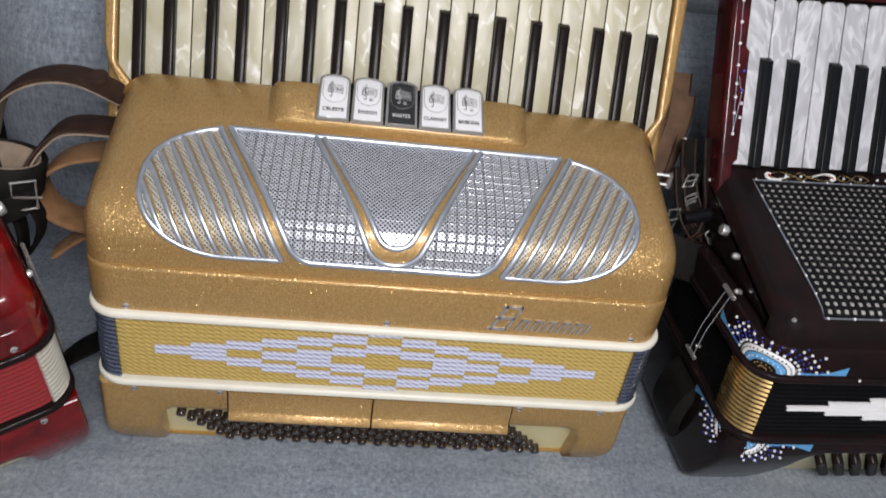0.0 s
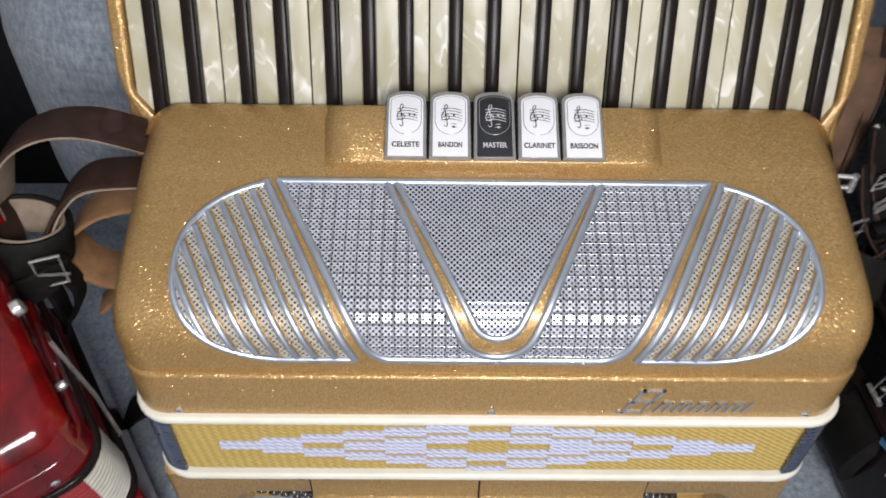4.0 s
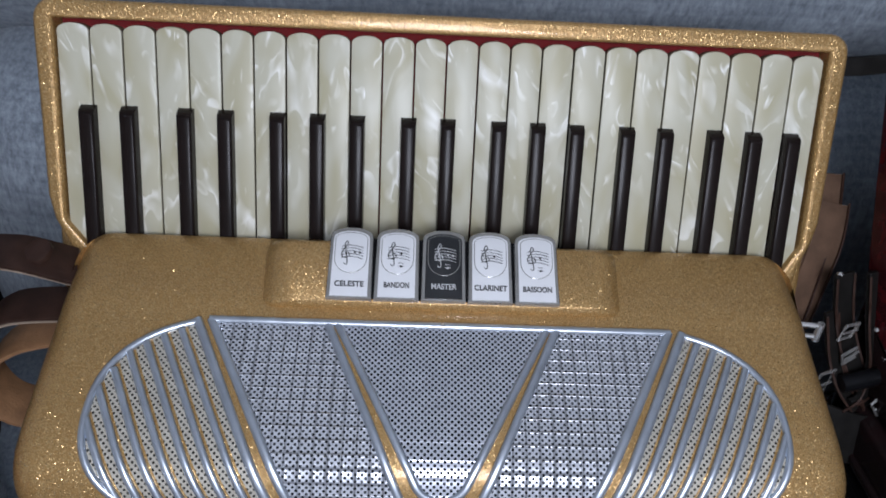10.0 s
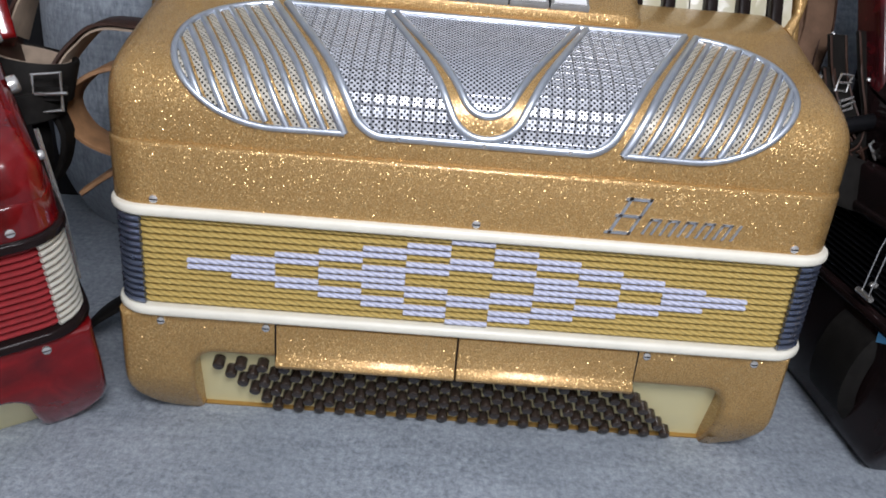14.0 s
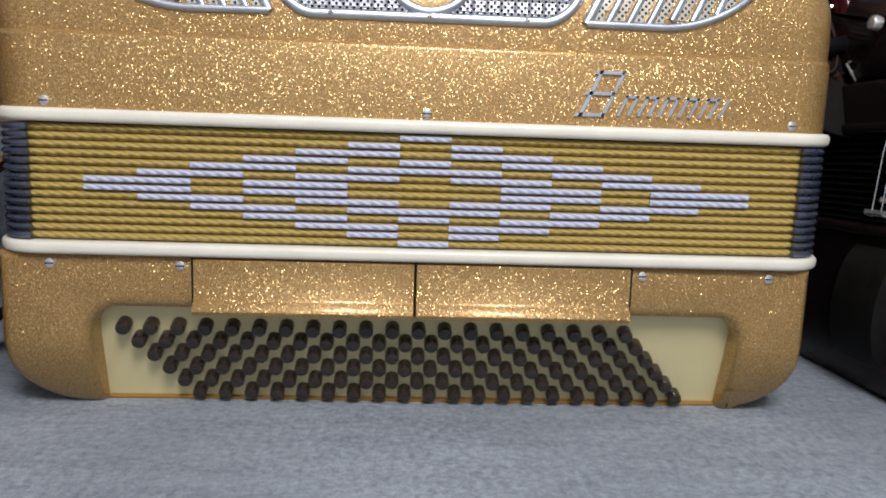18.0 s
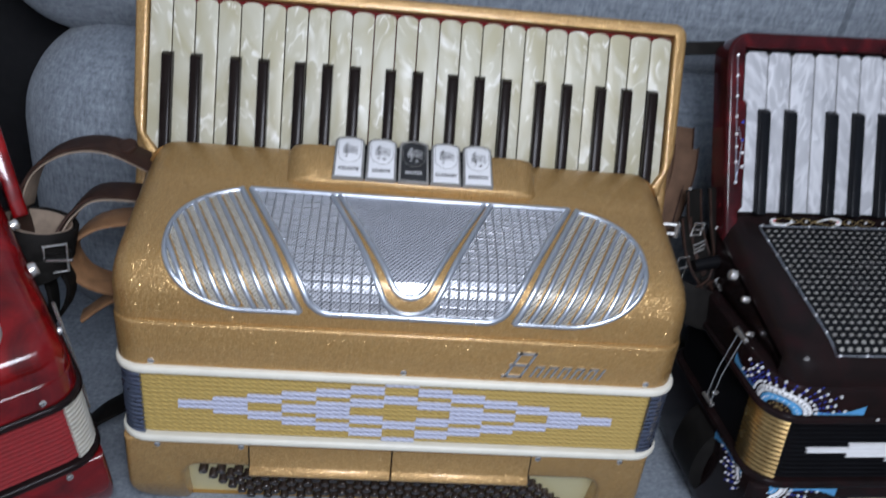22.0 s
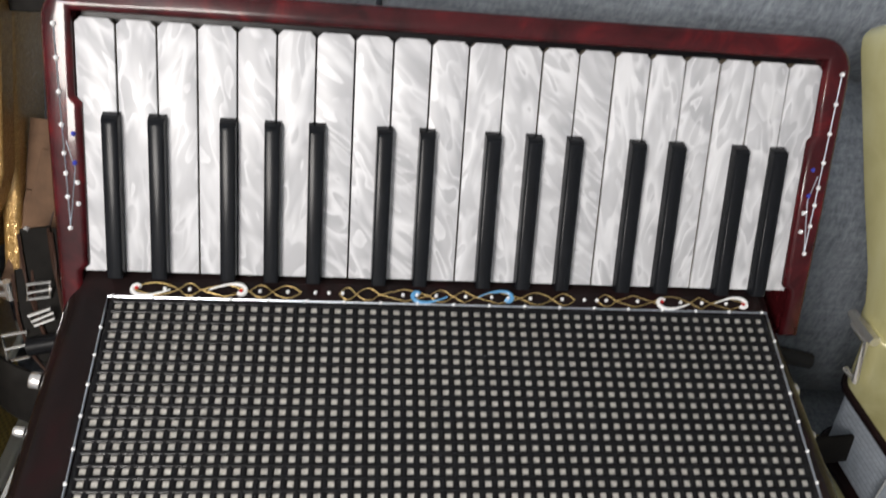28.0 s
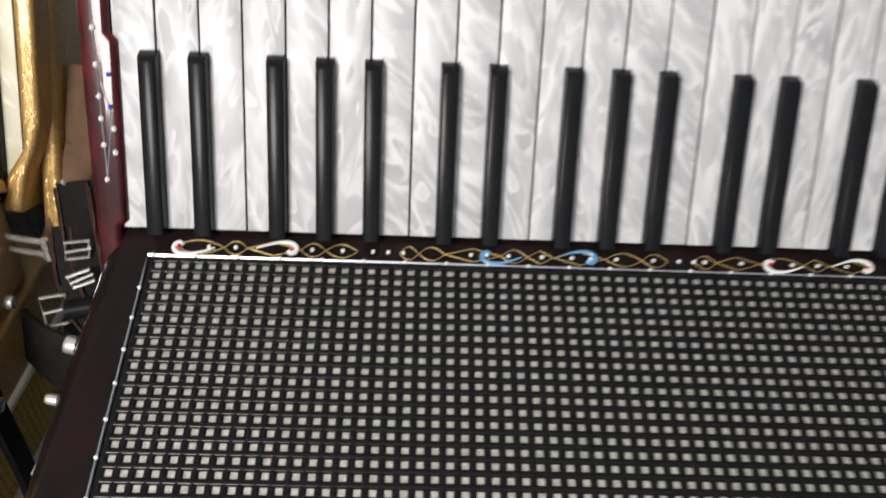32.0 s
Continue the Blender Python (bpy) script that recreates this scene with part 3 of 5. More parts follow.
# ---- sofa ----
def cushion(bm, x0, x1, y0, y1, z0, z1, r, cells=(40, 16, 16), lump=0.004, ends=(0, 0)):
    """A stuffed, round-edged block with an uneven skin; ends: tighter rounding of its two ends where it is sewn to the next."""
    c = Vector(((x0 + x1) / 2, (y0 + y1) / 2, (z0 + z1) / 2))
    h = Vector(((x1 - x0) / 2, (y1 - y0) / 2, (z1 - z0) / 2))
    r = min(r, *h)
    nx, ny, nz = cells
    seen = {}

    def vert(i, j, k):
        key = (i, j, k)
        if key not in seen:
            q = Vector((2 * i / nx - 1, 2 * j / ny - 1, 2 * k / nz - 1))
            # more cells towards the rims
            q = Vector([math.copysign(abs(a) ** 0.75, a) for a in q])
            p = Vector((q.x * h.x, q.y * h.y, q.z * h.z))
            end = (ends[0] if q.x < 0 else ends[1]) or r
            rs = Vector((end, r, r))
            inner = Vector([max(-(h[a] - rs[a]), min(h[a] - rs[a], p[a])) for a in range(3)])
            d = Vector([(p[a] - inner[a]) / rs[a] for a in range(3)])
            if d.length > 1e-9:
                d = d.normalized() * (min(1.0, d.length) if max(abs(d[a]) for a in range(3)) < 0.999 else 1.0)
                p = inner + Vector([d[a] * rs[a] for a in range(3)])
            w = c + p
            p += (p - inner).normalized() * lump * noise.noise(w * 6.0) + Vector((0, 0, 1)) * lump * 0.5 * noise.noise(w * 17.0)
            seen[key] = bm.verts.new(c + p)
        return seen[key]

    def side(a, b, fixed):
        for i in range(a):
            for j in range(b):
                bm.faces.new([vert(*fixed(i + di, j + dj)) for di, dj in ((0, 0), (1, 0), (1, 1), (0, 1))])

    for k in (0, nz):
        side(nx, ny, lambda i, j: (i, j, k))
    for k in (0, ny):
        side(nx, nz, lambda i, j: (i, k, j))
    for k in (0, nx):
        side(ny, nz, lambda i, j: (k, i, j))
    return bm


SEAT = 0.412
sofa = thing("sofa", Matrix(), (0.55, 0.05, 0.0), "grey-blue chenille sofa with stuffed back cushions", "sofa")
bm = bmesh.new()
cushion(bm, -1.6, 2.2, -0.36, 0.44, 0.16, SEAT + 0.002, 0.05, (60, 20, 8), 0.002)
part("seat_cushion", bm, FABRIC, sofa)
bm = bmesh.new()
cushion(bm, -0.434, 2.1, 0.290, 0.62, 0.36, 0.748, 0.130, (60, 18, 26))
part("back_cushion", bm, FABRIC, sofa)
bm = bmesh.new()
cushion(bm, -0.458, 0.466, 0.335, 0.69, 0.716, 1.16, 0.105, (44, 16, 24), 0.004, (0, 0.016))
part("head_cushion", bm, FABRIC, sofa)
bm = bmesh.new()
cushion(bm, 0.442, 1.8, 0.336, 0.69, 0.716, 1.16, 0.105, (60, 16, 24), 0.004, (0.018, 0))
part("head_cushion", bm, FABRIC, sofa)
bm = bmesh.new()
cushion(bm, -1.6, -0.514, 0.335, 0.69, 0.736, 1.16, 0.105, (44, 16, 24), 0.005)
part("head_cushion", bm, FABRIC, sofa)
bm = bmesh.new()
box(bm, -1.65, 2.25, 0.59, 0.73, 0.05, 1.05, 0.02, 0.01)
part("back_frame", bm, DARK, sofa, "dark cloth lining behind the cushions")
bm = bmesh.new()
box(bm, -1.6, 2.2, -0.33, 0.6, 0.04, 0.17, 0.02, 0.01)
part("base_frame", bm, DARK, sofa)
for x in (-1.5, 2.1):
    for y in (-0.28, 0.55):
        bm = bmesh.new()
        disc(bm, (x, y, 0.0), (0, 0, 1), 0.025, 0.05, 12)
        part("leg", bm, BLACK_PLASTIC, sofa)


# ---- gold accordion ----
gold = thing("accordion", Matrix(), (0, 0.09, SEAT), "gold glitter piano accordion with cream pearl keys on the sofa", "accordion", "accordions on the sofa")
BODY_X = 0.2228
# lower skirt of the treble body
bm = bmesh.new()
prism(bm, rrect(-BODY_X, 0.0, BODY_X - 0.0016, 0.19, 0.024, 7), 0.578, 0.6165, along_z, 0, 0.003, 3)
part("treble_body", bm, GOLD, gold)
# casing under the grille
front = smooth_profile([(0.0035, 0.612), (0.0035, 0.628), (0.0055, 0.644), (0.014, 0.658), (0.030, 0.6675), (0.058, 0.6765), (0.093, 0.6865), (0.112, 0.6925), (0.146, 0.6982), (0.1560, 0.6985)], 5)
casing_outline = front + [(0.1582, 0.6965), (0.1582, 0.612)]
bm = bmesh.new()
prism(bm, casing_outline, -BODY_X + 0.001, BODY_X - 0.0030, along_x, 0.020, 0.020, 6)
part("grille_casing", bm, GOLD, gold, sharp=50)
SKIN = Sheet(front)


def s_of(z=None, y=None):
    """How far along the casing's profile a height or depth lies."""
    best = min(range(400), key=lambda k: abs(SKIN.at(SKIN.length * k / 400)[1 if z else 0] - (z or y)))
    return SKIN.length * best / 400


S0, S1 = s_of(z=0.630), s_of(y=0.093)


def f_of(s):
    return (s - S0) / (S1 - S0)


def centre_edge(s):
    return 0.070 + (0.130 - 0.070) * f_of(s)


def vee(s, tip, r, top):
    """Half the width at s of a V whose straight sides run into a round tip of radius r."""
    c = tip + r
    away = math.hypot(top, S1 - c)
    a = math.atan2(top, S1 - c) + math.acos(r / away)
    xt, st = r * math.sin(a), c + r * math.cos(a)
    if s <= tip:
        return 0.0
    if s < st:
        return math.sqrt(max(0.0, r * r - (s - c) ** 2))
    return xt + (top - xt) * (s - st) / (S1 - st)


V_OUT, V_IN = (S0 + 0.0030, 0.0225, 0.0652), (S0 + 0.0165, 0.0150, 0.0596)


def v_outer(s):
    return vee(s, *V_OUT)


def v_inner(s):
    return vee(s, *V_IN)


def vee_line(tip, r, top):
    """The whole V as a line of (x, s), round its tip."""
    low = [tip + r * (1 - math.cos(radians(a))) for a in range(0, 70, 7)]
    high = [low[-1] + (S1 - low[-1]) * k / 20 for k in range(1, 21)]
    half = [(vee(s, tip, r, top), s) for s in low + high]
    return [(-x, s) for x, s in reversed(half[1:])] + half


def panel_edge(s):
    """The centre panel's edge, rounded at its lower corners."""
    q, d = 0.011, s - S0
    return centre_edge(s) - (q - math.sqrt(max(0.0, q * q - (q - d) ** 2)) if d < q else 0.0)


def wing_in(s):
    return 0.081 + (0.138 - 0.081) * f_of(s)


def wing_out(s):
    f = min(1.0, max(0.0, f_of(s)))
    return 0.122 + 0.0620 * (1 - abs(2 * f - 1) ** 2.4) ** 0.55


grille = part("grille", strip_plate(bmesh.new(), SKIN, lambda s: -v_inner(s), v_inner, S0, S1, 0.0008), MESH_FINE, gold, "perforated aluminium treble grille")
for side in (-1, 1):
    bm = bmesh.new()
    strip_plate(bm, SKIN, lambda s: min(side * panel_edge(s), side * v_outer(s)), lambda s: max(side * panel_edge(s), side * v_outer(s)), S0, S1, 0.0008)
    part("mesh_panel", bm, MESH_WEAVE, grille)
    PITCH = 0.0108
    for k in range(8):
        bm = bmesh.new()
        a0, a1 = 0.0015 + PITCH * k, 0.0015 + PITCH * k + 0.0055
        steps = [S0 + (S1 - S0) * q / 32 for q in range(33)]
        inside = [s for s in steps if wing_in(s) + a0 + 0.001 < wing_out(s)]
        if len(inside) > 2:
            edge = [(wing_in(s) + a0, min(wing_in(s) + a1, wing_out(s))) for s in inside]
            uv = bm.loops.layers.uv.verify()
            rows = [[(bm.verts.new(SKIN.place(side * x, s, 0.0006)), (x, s)) for x in xs] for xs, s in zip(edge, inside)]
            for p, q in zip(rows, rows[1:]):
                quad = (p[0], p[1], q[1], q[0])
                f = bm.faces.new([v for v, _ in quad])
                for loop, (_, c) in zip(f.loops, quad):
                    loop[uv].uv = c
            part("mesh_strip", bm, MESH_GOLD, grille)
        line = [(side * (wing_in(s) + PITCH * k), s) for s in steps if wing_in(s) + PITCH * k < wing_out(s)]
        if k and len(line) > 2:
            bm = bmesh.new()
            bar(bm, SKIN, line, 0.0040, 0.0022)
            part("slat", bm, SILVER, grille)
    # frame of the wing
    bm = bmesh.new()
    steps = [S0 + (S1 - S0) * (0.5 - 0.5 * math.cos(math.pi * k / 40)) for k in range(41)]
    bar(bm, SKIN, [(side * wing_in(S0), S0 + 0.0003)] + [(side * max(wing_out(s), wing_in(s)), s) for s in steps], 0.0040, 0.0026)
    part("wing_frame", bm, SILVER, grille)
    bm = bmesh.new()
    bar(bm, SKIN, [(side * wing_in(S1 + (S0 - S1) * k / 24), S1 + (S0 - S1) * k / 24) for k in range(25)], 0.0052, 0.0026)
    part("wing_frame", bm, SILVER, grille)
low = [S0 + 0.011 * (1 - math.cos(radians(a))) for a in range(0, 91, 10)]
half = [(panel_edge(s), s) for s in low + [low[-1] + (S1 - low[-1]) * k / 20 for k in range(1, 21)]]
bm = bmesh.new()
bar(bm, SKIN, [(-x, s) for x, s in reversed(half)] + half, 0.0050, 0.0026)
part("panel_frame", bm, SILVER, grille)
bm = bmesh.new()
bar(bm, SKIN, [(-0.131 + 0.262 * k / 10, S1) for k in range(11)], 0.0044, 0.0027)
part("frame_bar", bm, SILVER, grille)
for shape, wide in ((V_OUT, 0.0048), (V_IN, 0.0044)):
    bm = bmesh.new()
    bar(bm, SKIN, vee_line(*shape), wide, 0.0024)
    part("v_bar", bm, SILVER, grille)
for x, s in ((0.0, S1), (0.0, S0), (-0.05, S0), (0.05, S0)):
    bm = bmesh.new()
    p = SKIN.place(x, s, 0.002)
    ball(bm, p, 0.0016)
    part("pin", bm, CHROME, grille)

# bellows and its frames
for z0, z1 in ((0.5712, 0.5780), (0.5037, 0.5105)):
    bm = bmesh.new()
    prism(bm, rrect(-0.2240, -0.0045, 0.2240, 0.192, 0.026, 7), z0, z1, along_z, 0.0025, 0.0025, 3)
    part("bellows_frame", bm, IVORY, gold)
N = 14
BZ0, BZ1 = 0.5110, 0.5705
bm = bmesh.new()
folds(bm, rrect(-0.2165, 0.0, 0.2165, 0.186, 0.022, 7), BZ0, BZ1, N, 0.0038)
bellows = part("bellows", bm, BELLOWS_CLOTH, gold, "mustard cloth bellows with a pale woven lozenge")
fold = (BZ1 - BZ0) / N
COL = 0.174 / 6.5
for k in range(N):
    row = abs(k - (N - 1) / 2)
    z = BZ0 + (k + 0.5) * fold
    white = [c for c in range(7) if row in (c + 0.5, c - 0.5 if c < 6 else -1) or (c >= 3 and row in (c - 3 + 0.5, c - 3 - 0.5))]
    runs = []
    for c in range(7):
        if c in white:
            a, b = -0.174 + COL * c, -0.174 + COL * (c + 1)
            if runs and abs(runs[-1][1] - a) < 1e-6:
                runs[-1][1] = b
            else:
                runs.append([a, b])
    spans = []
    for a, b in runs:
        if b > -1e-6:
            spans.append((a, -a))
        else:
            spans += [(a, b), (-b, -a)]
    for a, b in spans:
        bm = bmesh.new()
        prism(bm, [(-0.0004 - 0.0009 * math.cos(radians(q)), z + fold * 0.33 * math.sin(radians(q))) for q in (-90, -50, -18, 18, 50, 90)] + [(0.003, z + fold * 0.33), (0.003, z - fold * 0.33)], a, b, along_x)
        part("tape", bm, BELLOWS_WHITE, bellows)
    for side in (-1, 1):
        bm = bmesh.new()
        arc = [(side * 0.2010, -0.0010)] + [(side * (0.2010 + 0.0172 * math.sin(radians(a))), 0.0162 - 0.0172 * math.cos(radians(a))) for a in range(20, 91, 14)] + [(side * 0.2182, 0.05)]
        tube(bm, [(x, y, z) for x, y in arc], fold * 0.42, 6)
        part("corner_cap", bm, BELLOWS_STEEL, bellows)

# bass box with its button board
outline = ([(-0.2205, 0.504)] + [(-0.2205, 0.449)] + [(-0.1845 - 0.036 * math.cos(radians(a)), 0.449 - 0.036 * math.sin(radians(a))) for a in range(10, 91, 10)] + [(-0.1765, 0.413)]
           + [(-0.1745, 0.458)] + [(-0.1605 - 0.014 * math.cos(radians(a)), 0.461 + 0.014 * math.sin(radians(a))) for a in range(15, 91, 15)]
           + [(0.1635 + 0.014 * math.sin(radians(a)), 0.461 + 0.014 * math.cos(radians(a))) for a in range(0, 90, 15)] + [(0.1775, 0.458), (0.1790, 0.413)]
           + [(0.1790 + 0.036 * math.sin(radians(a)), 0.449 - 0.036 * math.cos(radians(a))) for a in range(0, 90, 10)] + [(0.2150, 0.449), (0.2150, 0.504)])
bm = bmesh.new()
prism(bm, outline, 0.0005, 0.188, along_y, 0.006, 0.004, 4)
slice_z(bm, (0.424, 0.434, 0.444, 0.452, 0.458))
for v in bm.verts:
    if v.co.y < 0.05:
        v.co.y += 0.026 * max(0.0, (0.458 - v.co.z) / 0.045) ** 1.6
bass = part("bass_body", bm, GOLD, gold)
BB = Board(0.034, 0.4135, 0.0105, 0.478)
bm = bmesh.new()
prism(bm, [(-0.178, 0.0), (0.181, 0.0), (0.181, 0.069), (-0.178, 0.069)], -0.004, 0.0, lambda u, v, d: BB.place(u, v, d))
board = part("button_board", bm, CREAM_BOARD, gold, "cream celluloid button board")
bm = bmesh.new()
prism(bm, [(-0.176, 0.001), (0.179, 0.001), (0.179, 0.0035), (-0.176, 0.0035)], 0.0, 0.003, lambda u, v, d: BB.place(u, v, d))
part("edge_strip", bm, GOLD_PLAIN, board)
bm = bmesh.new()
disc(bm, (0, 0, 0), BB.n, 0.0040, 0.0078, 12, 0.0014)
for r in range(6):
    for c in range(20):
        x, l = -0.1605 + 0.01455 * c + 0.00735 * r, 0.0535 - 0.0088 * r
        if r == 0 and c == 0:
            first = part("button", bm, BUTTON, board)
            shared = first.data
            shift = -BASE[gold.name]
            shared.transform(Matrix.Translation(-shift))
            ob = first
        else:
            ob = new("button", shared)
            ob.parent = board
        ob.location = BB.place(x, l, 0.0) - BASE[gold.name]
for x0, x1 in ((-0.1195, -0.0040), (-0.0030, 0.1126)):
    bm = bmesh.new()
    prism(bm, [(0.0035, 0.5025), (-0.0030, 0.5025), (-0.0034, 0.4825), (-0.0050, 0.4805), (-0.0074, 0.4785), (-0.0082, 0.4760), (-0.0070, 0.4738), (-0.0020, 0.4725), (0.016, 0.4735), (0.016, 0.5025)], x0, x1, along_x, 0.001, 0.001, 2)
    part("air_flap", bm, GOLD, gold)
for x in (-0.1201, -0.0035, 0.1132):
    bm = bmesh.new()
    box(bm, x - 0.0005, x + 0.0005, -0.0014, 0.004, 0.4740, 0.5025)
    part("flap_seam", bm, BLACK_PLASTIC, gold)
for x, z in ((-0.192, 0.5815), (0.0, 0.5815), (0.194, 0.5815)):
    screw(gold, x, 0.0, z)
for x, z in ((-0.193, 0.4985), (-0.1265, 0.4985), (0.1195, 0.4985), (0.190, 0.4985)):
    screw(gold, x, 0.0005, z)

# the maker's badge: plain slanted strokes of its size and colour
badge = None


def stroke(x, z0, z1, w, z=0.583, lean=0.45):
    global badge
    bm = bmesh.new()
    prism(bm, [(x + z0 * lean, z + z0), (x + w + z0 * lean, z + z0), (x + w + z1 * lean, z + z1), (x + z1 * lean, z + z1)], -0.0014, 0.0005, along_y)
    if badge is None:
        badge = part("badge", bm, SILVER, gold, "silver slanted maker's badge")
    else:
        part("badge_stroke", bm, SILVER, badge)


stroke(0.0785, 0.0, 0.0235, 0.0020)
stroke(0.0905, 0.0, 0.0235, 0.0018)
for z in (0.0, 0.0110, 0.0217):
    stroke(0.0765, z, z + 0.0018, 0.0155)
for k in range(11):
    stroke(0.0985 + 0.0054 * k, 0.0010, 0.0112, 0.0015)
for k in range(5):
    stroke(0.0985 + 0.0108 * k, 0.0100, 0.0114, 0.0068)

# keyboard
KB = Board(0.1655, 0.6975, 0.2125, 0.8105)
keyboard(gold, KB, -0.2322, 24, 0.01918, (1, 2, 4, 5, 7, 8, 9, 11, 12, 14, 15, 16, 18, 19, 21, 22, 23), 0.1212, 0.0742, CREAM_PEARL, True)
bm = bmesh.new()
left = [(-0.214, -0.034), (-0.220, -0.012), (-0.2315, 0.002), (-0.2328, 0.006), (-0.2328, 0.1238), (0.2295, 0.1238), (0.2295, 0.006), (0.229, 0.002), (0.220, -0.012), (0.214, -0.034)]
outer = [(0.226, -0.034), (0.2300, -0.012), (0.2360, 0.004), (0.2392, 0.018), (0.2405, 0.110)] + [(0.2285 + 0.012 * math.cos(radians(a)), 0.1225 + 0.012 * math.sin(radians(a))) for a in range(0, 91, 15)]
outer += [(-0.2317 - 0.012 * math.cos(radians(a)), 0.1225 + 0.012 * math.sin(radians(a))) for a in range(90, -1, -15)] + [(-0.2437, 0.110), (-0.2425, 0.018), (-0.2395, 0.004), (-0.2320, -0.012), (-0.2265, -0.034)]
prism(bm, left + outer, -0.034, 0.0045, lambda u, v, d: KB.place(u, v, d), 0.002, 0.0030, 4)
rail = part("keyboard_rail", bm, GOLD, gold, sharp=50)
for u0, u1 in ((0.2300, 0.2412), (-0.2444, -0.2330)):
    bm = bmesh.new()
    prism(bm, rrect(u0, -0.052, u1, 0.128, 0.0045), -0.060, -0.012, lambda u, v, d: KB.place(u, v, d), 0.0040, 0.0040, 4)
    part("rail_cheek", bm, GOLD, rail, sharp=50)
bm = bmesh.new()
prism(bm, [(-0.232, -0.016), (0.229, -0.016), (0.229, 0.1245), (-0.232, 0.1245)], -0.022, -0.0095, lambda u, v, d: KB.place(u, v, d))
part("keyboard_bed", bm, RED_FELT, gold, "red felt strip behind the keys")

# strap bracket and bellows clasp on the end of the case
bracket = bmesh.new()
for z in (0.652, 0.661):
    tube(bracket, [(0.2215, 0.136, z), (0.2440, 0.132, z + 0.001)], 0.0017, 8)
tube(bracket, [(0.2440, 0.132, 0.650), (0.2440, 0.132, 0.664)], 0.0024, 8)
part("strap_bracket", bracket, CHROME, gold)
bm = bmesh.new()
disc(bm, (0.2210, 0.118, 0.628), (1, 0, 0), 0.0042, 0.0045, 12, 0.0016)
part("end_stud", bm, CHROME, gold)
clasp_line = [Vector(p) for p in ((0.2250, 0.072, 0.602), (0.2275, 0.070, 0.578), (0.2290, 0.070, 0.541), (0.2275, 0.070, 0.506), (0.2215, 0.072, 0.486))]
bm = bmesh.new()
loops = []
for p in spline(clasp_line, 5):
    loops.append([bm.verts.new(p + Vector((dx, dy, 0))) for dx, dy in ((-0.002, -0.008), (0.0015, -0.007), (0.0015, 0.007), (-0.002, 0.008))])
for p, q in zip(loops, loops[1:]):
    for k in range(4):
        bm.faces.new((p[k - 1], p[k], q[k], q[k - 1]))
bm.faces.new(loops[0])
bm.faces.new(loops[-1])
clasp = part("bellows_strap", bm, BLACK_LEATHER, gold, "black leather bellows strap")
for z, x in ((0.596, 0.2262), (0.492, 0.2238)):
    bm = bmesh.new()
    disc(bm, (x, 0.071, z), (1, 0, 0), 0.0045, 0.004, 12, 0.0015)
    part("snap_stud", bm, CHROME, clasp)

# register switches
TB = Board(0.1045, 0.6945, 0.1440, 0.7150)
TT = Board(0.1045, 0.6945, 0.1440, 0.7150)
TT.o += TT.n * 0.0014 + TT.d * 0.0012
TS = Board(0.1045, 0.6945, 0.1440, 0.7150)
TS.o += TT.n * 0.0014 - TT.d * 0.0012
bm = bmesh.new()
prism_loft(bm, [(rrect(-0.106, -0.006, 0.106, 0.040, 0.006, 3), -0.012), (rrect(-0.103, -0.0035, 0.103, 0.038, 0.006, 3), -0.002), (rrect(-0.095, -0.002, 0.095, 0.036, 0.006, 3), 0.0018), (rrect(-0.091, -0.001, 0.091, 0.035, 0.006, 3), 0.0028)],
           lambda u, v, d: TB.place(u, v, d))
part("register_casing", bm, GOLD, gold, sharp=50)
bm = bmesh.new()
prism(bm, rrect(-0.0668, 0.0, 0.0668, 0.0385, 0.002, 2), 0.0, 0.0034, lambda u, v, d: TB.place(u, v, d))
part("switch_slot", bm, BLACK_PLASTIC, gold)
